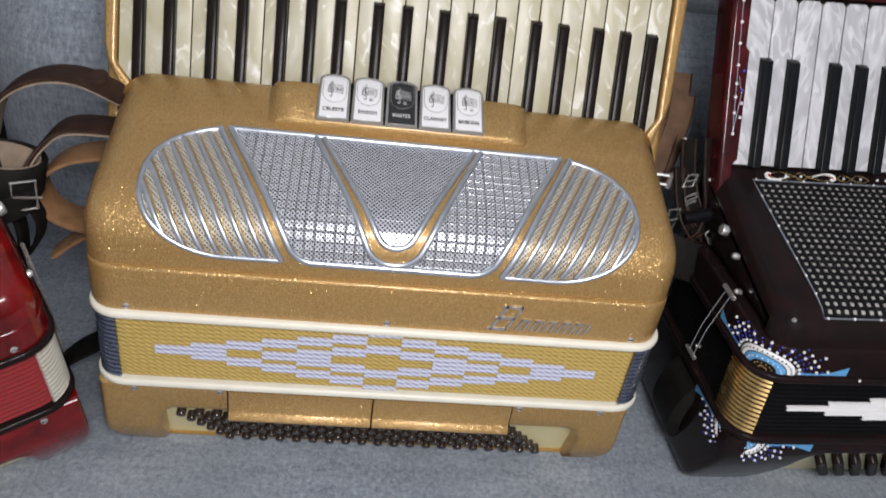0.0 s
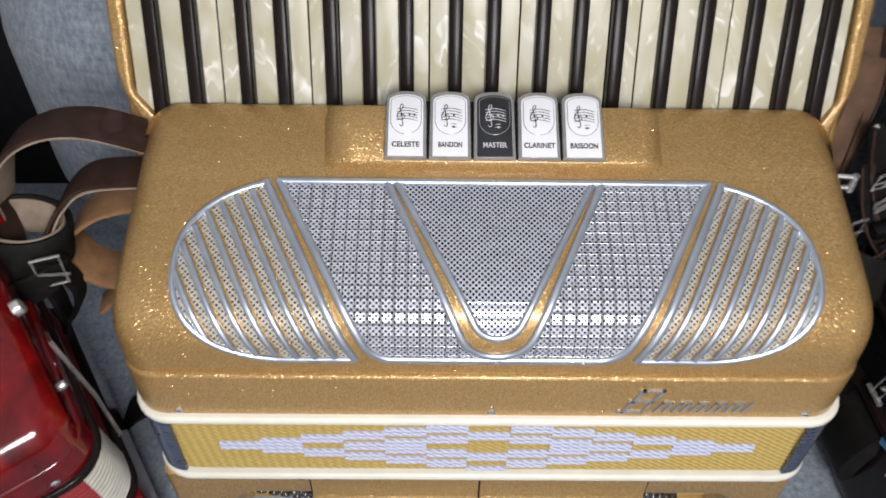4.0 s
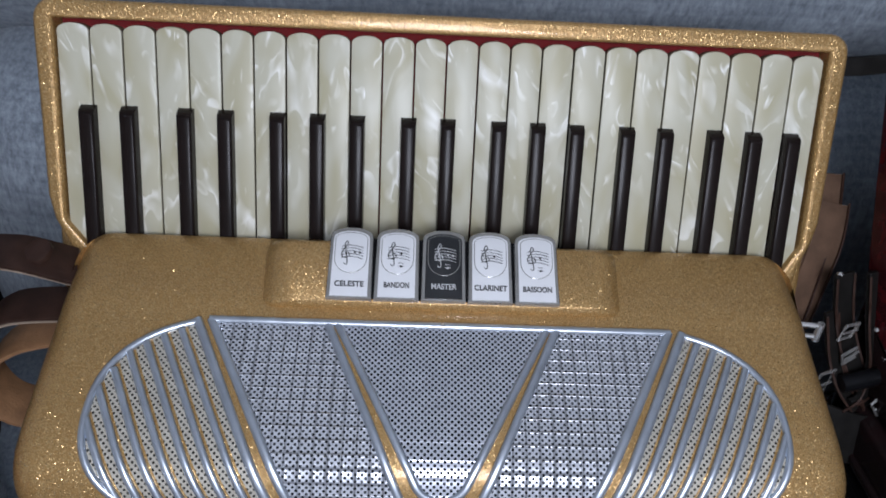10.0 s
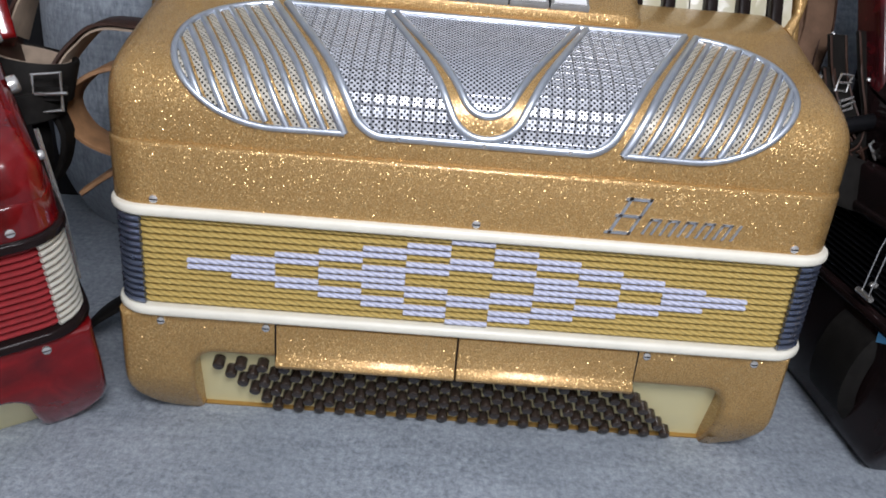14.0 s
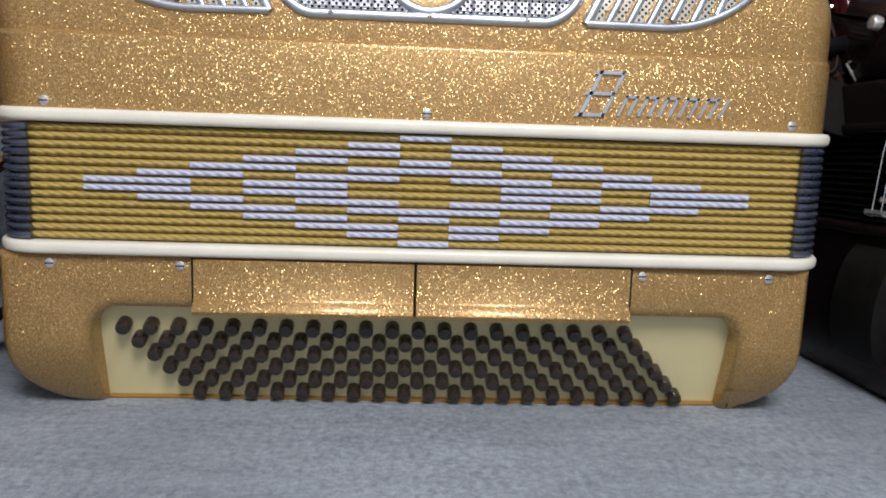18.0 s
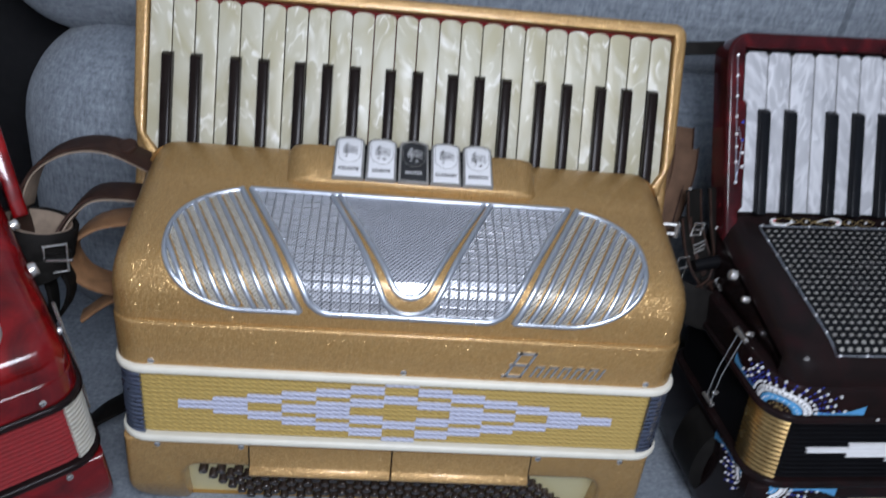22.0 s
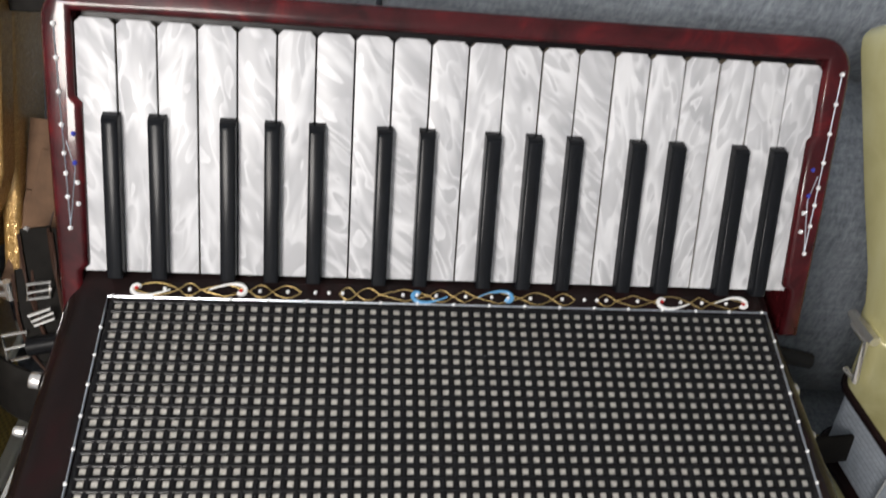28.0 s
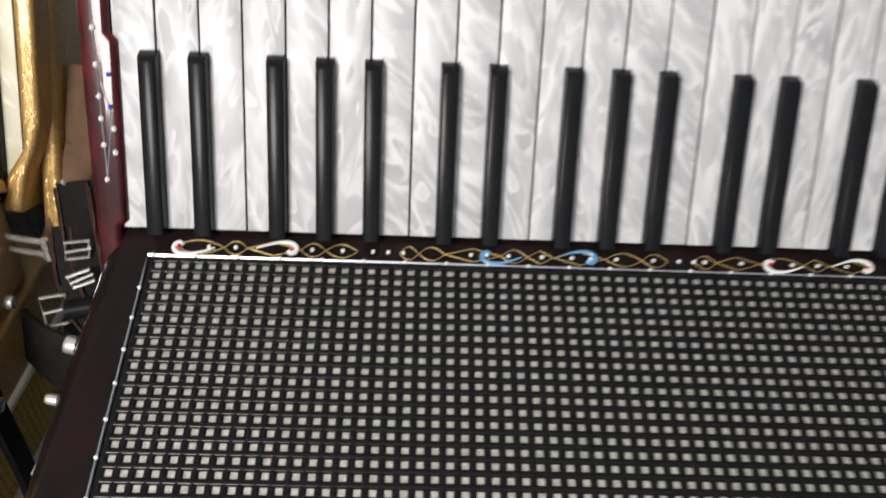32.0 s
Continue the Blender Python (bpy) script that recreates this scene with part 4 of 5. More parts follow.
for k, (word, dark_one, low) in enumerate((("CELESTE", 0, 0), ("BANDON", 0, 1), ("MASTER", 1, 1), ("CLARINET", 0, 0), ("BASSOON", 0, 1))):
    cx = -0.0540 + 0.0269 * k
    tab_pts = [(-0.0129, -0.0024), (0.0129, -0.0024), (0.0124, 0.036)] + [(0.0124 * math.cos(radians(a)), 0.037 + 0.0055 * math.sin(radians(a))) for a in range(15, 166, 15)] + [(-0.0124, 0.036)]
    bm = bmesh.new()
    prism(bm, tab_pts, -0.004, 0.0062, lambda u, v, d: TT.place(cx + u, v, d), 0, 0.0015, 3)
    tab = part("register_tab", bm, CLEAR_EDGE, gold, "black register tab" if dark_one else "white register tab")
    face = [(-0.0107, -0.0016), (0.0107, -0.0016), (0.0105, 0.034)] + [(0.0105 * math.cos(radians(a)), 0.035 + 0.0045 * math.sin(radians(a))) for a in range(15, 166, 15)] + [(-0.0105, 0.034)]
    bm = bmesh.new()
    prism(bm, face, 0.006, 0.0069, lambda u, v, d: TT.place(cx + u, v, d), 0, 0.0005, 2)
    part("tab_face", bm, BLACK_TAB if dark_one else WHITE_TAB, tab)
    ov = [(0.0092 * math.cos(radians(a)), 0.0365 + 0.0038 * math.sin(radians(a))) for a in range(0, 181, 15)] + [(0.0092 * math.cos(radians(a)), 0.0240 + 0.0092 * math.sin(radians(a))) for a in range(180, 361, 15)]
    bm = bmesh.new()
    prism(bm, ov, 0.0068, 0.0078, lambda u, v, d: TS.place(cx + u, v, d), 0, 0.0006, 2)
    part("finger_dish", bm, BLACK_TAB if dark_one else WHITE_TAB, tab)
    bm = bmesh.new()
    tube(bm, [TS.place(cx + a, b, 0.0073) for a, b in ov], 0.00028, 5, closed=True)
    part("dish_rim", bm, CLEAR_EDGE, tab)
    ink = INK_PALE if dark_one else INK
    m = Matrix.Translation(TT.place(cx, 0.0055, 0.0072)) @ Matrix((Vector((1, 0, 0)), TT.d, TT.n)).transposed().to_4x4()
    writing(word, 0.0047, ink, tab, m, width=0.0022 * len(word) + 0.0012)
    bm = bmesh.new()
    for q in range(5):
        line = [TS.place(cx - 0.0055 + 0.0125 * t / 8, 0.0238 + 0.0018 * q + 0.0012 * math.sin(math.pi * t / 8) - 0.0006 * t / 8, 0.0080) for t in range(9)]
        tube(bm, line, 0.00022, 4)
    clef = [(-0.0038, 0.0205), (-0.0026, 0.0196), (-0.0018, 0.0212), (-0.0030, 0.0290), (-0.0036, 0.0325), (-0.0024, 0.0345), (-0.0018, 0.0325), (-0.0048, 0.0280), (-0.0052, 0.0252), (-0.0030, 0.0238), (-0.0008, 0.0252), (-0.0016, 0.0274), (-0.0034, 0.0268)]
    tube(bm, [TS.place(cx + p.x, p.y, 0.0081) for p in spline([(a, b, 0) for a, b in clef], 3)], 0.00028, 4)
    dots = [(0.0022, 0.0275)] + ([(0.0052, 0.0272)] if k in (0, 2) else [])
    if low:
        dots.append((0.0022, 0.0194))
        tube(bm, [TS.place(cx + 0.0004, 0.0194, 0.0081), TS.place(cx + 0.0040, 0.0194, 0.0081)], 0.0002, 4)
        tube(bm, [TS.place(cx + 0.0006, 0.0214, 0.0081), TS.place(cx + 0.0036, 0.0214, 0.0081)], 0.0002, 4)
    for a, b in dots:
        disc(bm, TS.place(cx + a, b, 0.0079), TT.n, 0.0007, 0.0004, 8)
    part("note_sign", bm, ink, tab)


# ---- the other accordions: one way of building, each with its own colours and trim ----
PROFILE = [(-0.042, 0.204), (-0.042, 0.215), (-0.0395, 0.227), (-0.032, 0.2355), (-0.016, 0.2415), (0.030, 0.2530), (0.105, 0.2715), (0.122, 0.2775), (0.150, 0.2800)]


def small_accordion(m, label, shell, rail_mat, keys, frame_mat, cloth, cap_mat, tape_mat, board_mat, button_mat, blacks=(1, 2, 4, 5, 6, 8, 9, 11, 12, 13, 15, 16, 18, 19), count=20, tape_half=0.15, hw=0.222, dx=0.0, rise=0.0, low=0.0, longer=0.0, cap_from=0.204, lean=0.186, profile=None, skirt=0.0, wide=0.0, brim=0.020, round_rail=0.004, tuck=(0.030, 0.060, 1.6), arch=0.0, bz=0.0, cut=0.150, key_x=-0.2100, key_pitch=0.0214, black_shift=0.0, rib=0.46, notch=0.0035):
    root = thing("accordion", m, (0, 0.05, low), label, "accordion", "accordions on the sofa")
    bm = bmesh.new()
    prism(bm, rrect(-hw + dx, -0.044, hw + dx, 0.150, 0.026, 7), 0.187 + bz, 0.209 + rise + skirt, along_z, 0, 0.003, 3)
    part("treble_body", bm, shell, root)
    front = smooth_profile([(y, z + rise) for y, z in profile or PROFILE], 5)
    bm = bmesh.new()
    prism(bm, front + [(0.160, front[-1][1] - 0.004), (0.160, 0.204 + rise)], -hw + dx * 0.6 + 0.0025, hw + dx * 0.6 - 0.0025, along_x, 0.019, 0.019, 6)
    part("grille_casing", bm, shell, root, sharp=50)
    board = Board(0.122, 0.2805 + rise, lean, 0.4015 + rise)
    d0 = -longer * 0.5 if lean > 0.18 else 0.0
    board.o += board.d * d0
    keyboard(root, board, key_x, count, key_pitch, blacks, 0.1355 + longer, 0.0865 + longer * 0.9, keys, False, black_shift)
    k0, k1 = key_x - 0.0002, key_x + count * key_pitch
    inn = [(-0.213, -0.030), (-0.2130, 0.0), (k0 + notch, 0.004), (k0 + notch, 0.090), (k0, 0.094), (k0, 0.1385), (k1, 0.1385), (k1, 0.094), (k1 - notch, 0.090), (k1 - notch, 0.004), (0.2200, 0.0), (0.219, -0.030)]
    out = [(0.2310, -0.030), (0.2318, 0.0), (0.2330, 0.040), (0.2345, 0.126)] + [(0.2145 + 0.020 * math.cos(radians(a)), 0.1320 + brim * math.sin(radians(a))) for a in range(10, 91, 10)]
    out = [(x + wide * min(1.0, max(0.0, l / 0.09)), l) for x, l in out]
    out += [(-x + 0.006, l) for x, l in reversed(out)]
    bm = bmesh.new()
    prism(bm, [(x, l + (longer if l > 0.03 else 0)) for x, l in inn + out], -0.030, 0.004, lambda u, v, d: board.place(u, v, d), round_rail, round_rail * 0.9, 5)
    rail = part("keyboard_rail", bm, rail_mat, root, sharp=50)
    bm = bmesh.new()
    prism(bm, [(-0.211, -0.002), (0.219, -0.002), (0.219, 0.1395 + longer), (-0.211, 0.1395 + longer)], -0.026, -0.0098, lambda u, v, d: board.place(u, v, d))
    part("keyboard_bed", bm, BLACK_PLASTIC, root)
    # bellows
    for z0, z1 in ((0.1815 + bz, 0.1880 + bz), (0.1185 + bz, 0.1250 + bz)):
        bm = bmesh.new()
        prism(bm, rrect(-hw - 0.003 + dx, -0.047, hw + 0.003 + dx, 0.153, 0.028, 7), z0, z1, along_z, 0.002, 0.002, 3)
        part("bellows_frame", bm, frame_mat, root)
    n = 13
    step = (0.1815 - 0.125) / n
    bm = bmesh.new()
    folds(bm, rrect(-hw + 0.003 + dx, -0.0425, hw - 0.003 + dx, 0.148, 0.024, 7), 0.125 + bz, 0.1815 + bz, n, 0.006)
    bellows = part("bellows", bm, cloth, root)
    for k in range(n):
        z = 0.125 + bz + (k + 0.5) * step
        row = abs(k - (n - 1) / 2)
        if tape_mat:
            half = tape_half * (1 - row / 5.5)
            if half > 0.02 and row < 4.5:
                spans = [(-half, half)] if row in (0, 4) else [(-half, -half + 0.075), (half - 0.075, half)]
                for a, b in spans:
                    bm = bmesh.new()
                    prism(bm, [(-0.0435, z - step * 0.3), (-0.040, z - step * 0.45), (-0.040, z + step * 0.45), (-0.0435, z + step * 0.3)], a + dx, b + dx, along_x)
                    part("tape", bm, tape_mat, bellows)
        for side in (-1, 1):
            bm = bmesh.new()
            r = 0.0255
            cx, cy = hw - 0.001 - r, -0.0440 + r
            arc = [(side * min(cap_from, cx), -0.0440)] if cap_from < cx else []
            arc += [(side * (cx + r * math.sin(radians(a))), cy - r * math.cos(radians(a))) for a in range(5 if cap_from < cx + 0.006 else 22, 91, 17)] + [(side * (cx + r), cy + 0.012)]
            tube(bm, [(x + dx, y, z) for x, y in arc], step * rib, 6)
            part("corner_cap", bm, cap_mat, bellows)
    # bass side
    w, q = hw - 0.034, 0.034
    feet = ([(-hw, 0.119 + bz)] + [(-w - q * math.cos(radians(a)), low + q - q * math.sin(radians(a))) for a in range(0, 91, 10)] + [(-cut, low), (0.004 - cut, 0.050 + arch + low * 0.3)]
            + [(0.020 - cut - 0.016 * math.cos(radians(a)), 0.054 + arch + low * 0.3 + 0.016 * math.sin(radians(a))) for a in range(15, 91, 15)]
            + [(cut - 0.020 + 0.016 * math.sin(radians(a)), 0.054 + arch + low * 0.3 + 0.016 * math.cos(radians(a))) for a in range(0, 90, 15)] + [(cut - 0.004, 0.050 + arch + low * 0.3), (cut, low)]
            + [(w + q * math.sin(radians(a)), low + q - q * math.cos(radians(a))) for a in range(0, 91, 10)] + [(hw, 0.119 + bz)])
    bm = bmesh.new()
    prism(bm, [(x + dx, z) for x, z in feet], -0.043, 0.150, along_y, 0.006, 0.004, 4)
    slice_z(bm, [low + tuck[1] * k / 6 for k in range(1, 7)])
    for v in bm.verts:
        if v.co.y < 0.0:
            v.co.y += tuck[0] * max(0.0, (low + tuck[1] - v.co.z) / tuck[1]) ** tuck[2]
    part("bass_body", bm, shell, root)
    bb = Board(tuck[0] - 0.034, 0.003 + low, -0.036, 0.074 + arch + low * 0.3)
    bm = bmesh.new()
    prism(bm, [(-cut + dx, 0.0), (cut + dx, 0.0), (cut + dx, 0.077 + arch * 1.25 - low * 0.6), (-cut + dx, 0.077 + arch * 1.25 - low * 0.6)], -0.004, 0.0, lambda u, v, d: bb.place(u, v, d))
    plate = part("button_board", bm, board_mat, root)
    bm = bmesh.new()
    disc(bm, (0, 0, 0), bb.n, 0.0045, 0.010, 10, 0.0015)
    first = part("button", bm, button_mat, plate)
    first.data.transform(Matrix.Translation(BASE[root.name]))
    for r in range(6):
        for c in range(12):
            ob = first if r == c == 0 else new("button", first.data)
            ob.parent = plate
            ob.location = bb.place(dx - 0.118 + 0.0162 * c + 0.0078 * r, 0.060 + arch - low * 0.5 - (0.0092 + arch * 0.12 - low * 0.08) * r) - BASE[root.name]
    for x, z in ((-0.190, 0.193 + bz), (0.190, 0.193 + bz), (-0.190, 0.112 + bz), (0.190, 0.112 + bz)):
        screw(root, x + dx, -0.0435, z)
    return root, board, Sheet(front), plate


def stones(root, places, material, r=0.0014):
    for p in places:
        bm = bmesh.new()
        ball(bm, p, r)
        part("rhinestone", bm, material, root)


def dot_stuff(name, root, places, material, r=0.0013, label=""):
    """Many tiny set stones as one part."""
    bm = bmesh.new()
    for p in places:
        ball(bm, p, r)
    return tagged(part(name, bm, material, root, label), kind="stuff")


# ---- black and maroon accordion ----
DARK_POSE = pose(0.5168, -0.0021, 0.4142, -2.29, -2.02, 1.17)
noir, NB, NS, noir_plate = small_accordion(DARK_POSE, "black and maroon accordion with white pearl keys and rhinestones", BLACK_SHELL, MAROON, WHITE_PEARL, BLACK_SHELL,
                                           BLACK_PLASTIC, BRASS, WHITE_PAINT, CREAM_BOARD, BLACK_KEY, dx=-0.010, tape_half=0.185, longer=0.006, lean=0.172, tuck=(0.064, 0.100, 1.25), arch=0.026, bz=-0.005, key_x=-0.2123, key_pitch=0.02155, black_shift=-0.0015)


def ns_of(y):
    k = min(range(600), key=lambda q: abs(NS.at(NS.length * q / 600)[0] - y))
    return NS.length * k / 600


G0, G1 = ns_of(-0.0345), ns_of(0.105)


def gx(f, s):
    """Across the grille, which widens towards the keys: f from 0 to 1."""
    k = (s - G0) / (G1 - G0)
    a, b = -0.189 - 0.005 * k, 0.189 + 0.010 * k
    return a + (b - a) * f


bm = bmesh.new()
strip_plate(bm, NS, lambda s: gx(0, s), lambda s: gx(1, s), G0, G1, 0.0002, 30)
ngrille = part("grille", bm, GRILLE_CLOTH, noir, "silver cloth behind a black square lattice")
COLS, ROWS_N = 57, 22
bm = bmesh.new()
for c in range(COLS + 1):
    bar(bm, NS, [(gx(c / COLS, G0 + (G1 - G0) * k / 20), G0 + (G1 - G0) * k / 20) for k in range(21)], 0.0034, 0.0016)
for r in range(ROWS_N + 1):
    s = G0 + (G1 - G0) * r / ROWS_N
    bar(bm, NS, [(gx(0, s), s), (gx(1, s), s)], 0.0032, 0.0017)
part("lattice", bm, LATTICE, ngrille)
bm = bmesh.new()
edge = [G0 - 0.002 + (G1 - G0 + 0.005) * k / 20 for k in range(21)]
rim = [NS.place(gx(0, s) - 0.003, s, 0.001) for s in edge] + [NS.place(gx(1, s) + 0.003, s, 0.001) for s in reversed(edge)]
tube(bm, rim, 0.0006, 5, closed=True)
part("silver_edge", bm, SILVER, ngrille)
beads = [NS.place(gx(x / 18, s), s, 0.0015) for x in range(19) for s in (G0 - 0.002, G1 + 0.003)]
beads += [NS.place(gx(f, G0 + (G1 - G0) * k / 8) + 0.006 * f - 0.003, G0 + (G1 - G0) * k / 8, 0.0015) for k in range(1, 8) for f in (0, 1)]
dot_stuff("bead", ngrille, beads, CRYSTAL, 0.0012)

# scrolls between keys and grille
flat = Board(0.1065, 0.2730, 0.1200, 0.2790)


def comma(x, sign, flip, colour, eye):
    """A comma of inlay: a round head with a set stone, its tail thinning out along the strip."""
    bm = bmesh.new()
    line = spline([(x + sign * a, 0.0065 + flip * b, 0) for a, b in ((0.0022, 0.0010), (0.0005, 0.0022), (-0.0018, 0.0012), (-0.0020, -0.0016), (0.0012, -0.0040), (0.0070, -0.0042), (0.0130, -0.0026), (0.0190, -0.0002))], 4)
    n = len(line)
    for k in range(n - 1):
        f = k / n
        r = 0.0013 if f < 0.45 else 0.0013 - 0.0010 * (f - 0.45) / 0.55
        tube(bm, [flat.place(line[k].x, line[k].y, 0.0006), flat.place(line[k + 1].x, line[k + 1].y, 0.0006)], r, 6)
    head = part("scroll", bm, colour, noir)
    bm = bmesh.new()
    ball(bm, flat.place(x + sign * 0.0004, 0.0065 + flip * 0.0002, 0.0012), 0.0013)
    part("rhinestone", bm, eye, head)


RED_STONE = plain("red_rhinestone", (0.6, 0.02, 0.02), 0.1, 0.3)
BLUE_STONE = plain("blue_rhinestone", (0.06, 0.08, 0.5), 0.1, 0.3)
for x, g, up, c, eye in ((-0.182, 1, 1, WHITE_PAINT, RED_STONE), (-0.1225, -1, -1, WHITE_PAINT, RED_STONE), (-0.020, 1, 1, BLUE_PAINT, CRYSTAL), (0.0365, -1, -1, BLUE_PAINT, CRYSTAL), (0.1337, 1, 1, WHITE_PAINT, RED_STONE), (0.1876, -1, -1, WHITE_PAINT, RED_STONE)):
    comma(x, g, up, c, eye)
# gilt lines: lobes round the commas, pointed lozenges between them
for chain in (((-0.184, 0), (-0.158, 0), (-0.146, 1), (-0.118, 0), (-0.105, 0), (-0.088, 1)), ((-0.066, 0), (-0.056, 0), (-0.042, 1), (-0.012, 0), (0.002, 1), (0.016, 1), (0.044, 0), (0.064, 0), (0.078, 1)), ((0.092, 0), (0.104, 1), (0.128, 0), (0.152, 1), (0.166, 1), (0.190, 0))):
    for sign in (-1, 1):
        bm = bmesh.new()
        line = []
        for (xa, pointed), (xb, _) in zip(chain, chain[1:]):
            for k in range(8):
                f = k / 8
                h = (1 - abs(2 * f - 1)) if pointed else math.sin(f * math.pi)
                line.append(flat.place(xa + (xb - xa) * f, 0.0065 + sign * 0.0040 * h, 0.0007))
            sign = -sign
        line.append(flat.place(chain[-1][0], 0.0065, 0.0007))
        tube(bm, line, 0.00042, 4)
        part("scroll_line", bm, BRASS, noir)
stones(noir, [flat.place(x, 0.0065, 0.0012) for x in (-0.166, -0.152, -0.112, -0.096, -0.080, -0.072, -0.064, -0.028, -0.008, 0.010, 0.026, 0.050, 0.070, 0.084, 0.092, 0.098, 0.118, 0.146, 0.160, 0.176)], CRYSTAL, 0.0013)
# stones on the rail's sides
for side, xa, xb in ((-1, -0.221, -0.2175), (1, 0.2285, 0.2245)):
    bm = bmesh.new()
    tube(bm, [NB.place(xa, 0.137, 0.0042), NB.place(xa + (xb - xa) * 0.7, 0.06, 0.0042), NB.place(xb, 0.026, 0.0042)], 0.0004, 4)
    tube(bm, [NB.place(xb - 0.002 * side * 0, 0.075, 0.0042), NB.place(xb - side * 0.004, 0.06, 0.0042), NB.place(xb, 0.026, 0.0042)], 0.0004, 4)
    part("inlay_line", bm, SILVER, noir)
    stones(noir, [NB.place(xa + (xb - xa) * f, 0.137 - 0.111 * f, 0.0045) for f in (0, 0.16, 0.32, 0.48, 0.62, 0.72, 0.84, 1.0)], CRYSTAL, 0.0016)
    stones(noir, [NB.place(xb - side * 0.004, l, 0.0045) for l in (0.079, 0.063)], BLUE_STONE, 0.0015)
    stones(noir, [NB.place(xb - side * 0.005, l, 0.0045) for l in (0.052, 0.040)], CRYSTAL, 0.0016)
# the maker's mark: six plain blocks
for k in range(6):
    bm = bmesh.new()
    x = -0.0775 + 0.0226 * k
    prism(bm, [(u + (v - 0.209) * 0.12, v) for u, v in rrect(x, 0.2020, x + 0.0190, 0.2160, 0.0012, 3)], -0.0452, -0.040, along_y, 0.0004, 0, 2)
    part("badge_block", bm, WHITE_PAINT, noir)
# corner rosettes: bands and rays of stones round the front corners, above and below the bellows
def on_corner(side, u, z, lift=0.0006, dx=-0.010):
    """A place on the body's skin, u metres round from the front corner (towards the front's middle where positive)."""
    r, hw = 0.026, 0.222
    half = r * math.pi / 4
    cx, cy = hw - r, -0.044 + r
    if abs(u) <= half:
        a = math.pi / 4 - u / r
        x, y = cx + (r + lift) * math.sin(a), cy - (r + lift) * math.cos(a)
    elif u > half:
        x, y = cx - (u - half), -0.044 - lift
    else:
        x, y = hw + lift, cy + (-u - half)
    return Vector((side * x + dx, y + 0.064 * max(0.0, (0.100 - z) / 0.100) ** 1.25, z))


def arc_band(root, dx, side, zc, up, outer, inner, colour, holes=0):
    """A half ring of inlay round the corner between two ovals, with dark pin holes along it."""
    bm = bmesh.new()
    rows = []
    for a in range(0, 181, 9):
        c, d = math.cos(radians(a)), math.sin(radians(a))
        ring = []
        for q in range(4):
            u, v = (outer[e] + (inner[e] - outer[e]) * q / 3 for e in (0, 1))
            ring.append(bm.verts.new(on_corner(side, u * c, zc + up * v * d, 0.0010 if q in (1, 2) else 0.0002, dx)))
        rows.append(ring)
    for p, q in zip(rows, rows[1:]):
        for k in range(3):
            bm.faces.new((p[k], p[k + 1], q[k + 1], q[k]))
    ring = part("inlay_band", bm, colour, root)
    if holes:
        bm = bmesh.new()
        for k in range(holes):
            a = radians(180 * (k + 0.5) / holes)
            ball(bm, on_corner(side, 0.5 * (outer[0] + inner[0]) * math.cos(a), zc + up * 0.5 * (outer[1] + inner[1]) * math.sin(a), 0.0008, dx), 0.0009)
        tagged(part("pin_hole", bm, BLACK_PLASTIC, ring), kind="stuff")


for side in (-1, 1):
    for zc, up in ((0.1845, 1), (0.112, -1)):
        arc_band(noir, -0.010, side, zc, up, (0.0245, 0.0165), (0.0180, 0.0118), WHITE_PAINT, 17)
        arc_band(noir, -0.010, side, zc, up, (0.0172, 0.0110), (0.0100, 0.0062), BLUE_PAINT)
        dot_stuff("stone_ring", noir, [on_corner(side, 0.0136 * math.cos(radians(a)), zc + up * 0.0086 * math.sin(radians(a)), 0.0014) for a in range(9, 180, 18)], CRYSTAL, 0.0007)
        dot_stuff("stone_ring", noir, [on_corner(side, r * math.cos(radians(a)), zc + up * r * 0.7 * math.sin(radians(a)), 0.0012) for r in (0.003, 0.0068) for a in range(20, 180, 28)], BRASS, 0.0009)
        rays, dark_rays = [], []
        for n, a in enumerate(range(6, 175, 12)):
            c, d = math.cos(radians(a)), math.sin(radians(a))
            reach = 1.75 if n % 2 else 2.05
            for q in range(6):
                f = 1.12 + (reach - 1.12) * q / 5
                v = 0.0165 * f * d
                if v < 0.0262:
                    (rays if q in (0, 3, 5) else dark_rays).append(on_corner(side, 0.0245 * f * c, zc + up * v, 0.0008))
        dot_stuff("stone_ray", noir, rays, CRYSTAL, 0.0013)
        dot_stuff("stone_ray", noir, dark_rays, BLUE_STONE, 0.0009)
        for way in (1, -1):
            bm = bmesh.new()
            n = 10
            outline = [(way * (0.026 + 0.040 * k / n), 0.0004) for k in range(n + 1)] + [(way * (0.066 - 0.040 * k / n), 0.0085 - 0.0005 * k - 0.004 * math.sin(math.pi * k / n)) for k in range(n + 1)]
            lo = [bm.verts.new(on_corner(side, u, zc + up * v, 0.0008)) for u, v in outline[: n + 1]]
            hi = [bm.verts.new(on_corner(side, u, zc + up * v, 0.0008)) for u, v in reversed(outline[n + 1:])]
            for k in range(n):
                bm.faces.new((lo[k], lo[k + 1], hi[k + 1], hi[k]))
            part("blue_wedge", bm, BLUE_PAINT, noir)
for x in (-0.128, 0.128):
    stones(noir, [(x + 0.004 * math.cos(radians(a)), -0.0448, 0.206 + 0.003 * math.sin(radians(a))) for a in range(0, 360, 60)], CRYSTAL, 0.0010)
    stones(noir, [(x, -0.0448, 0.206)], RED_STONE, 0.0014)
bm = bmesh.new()
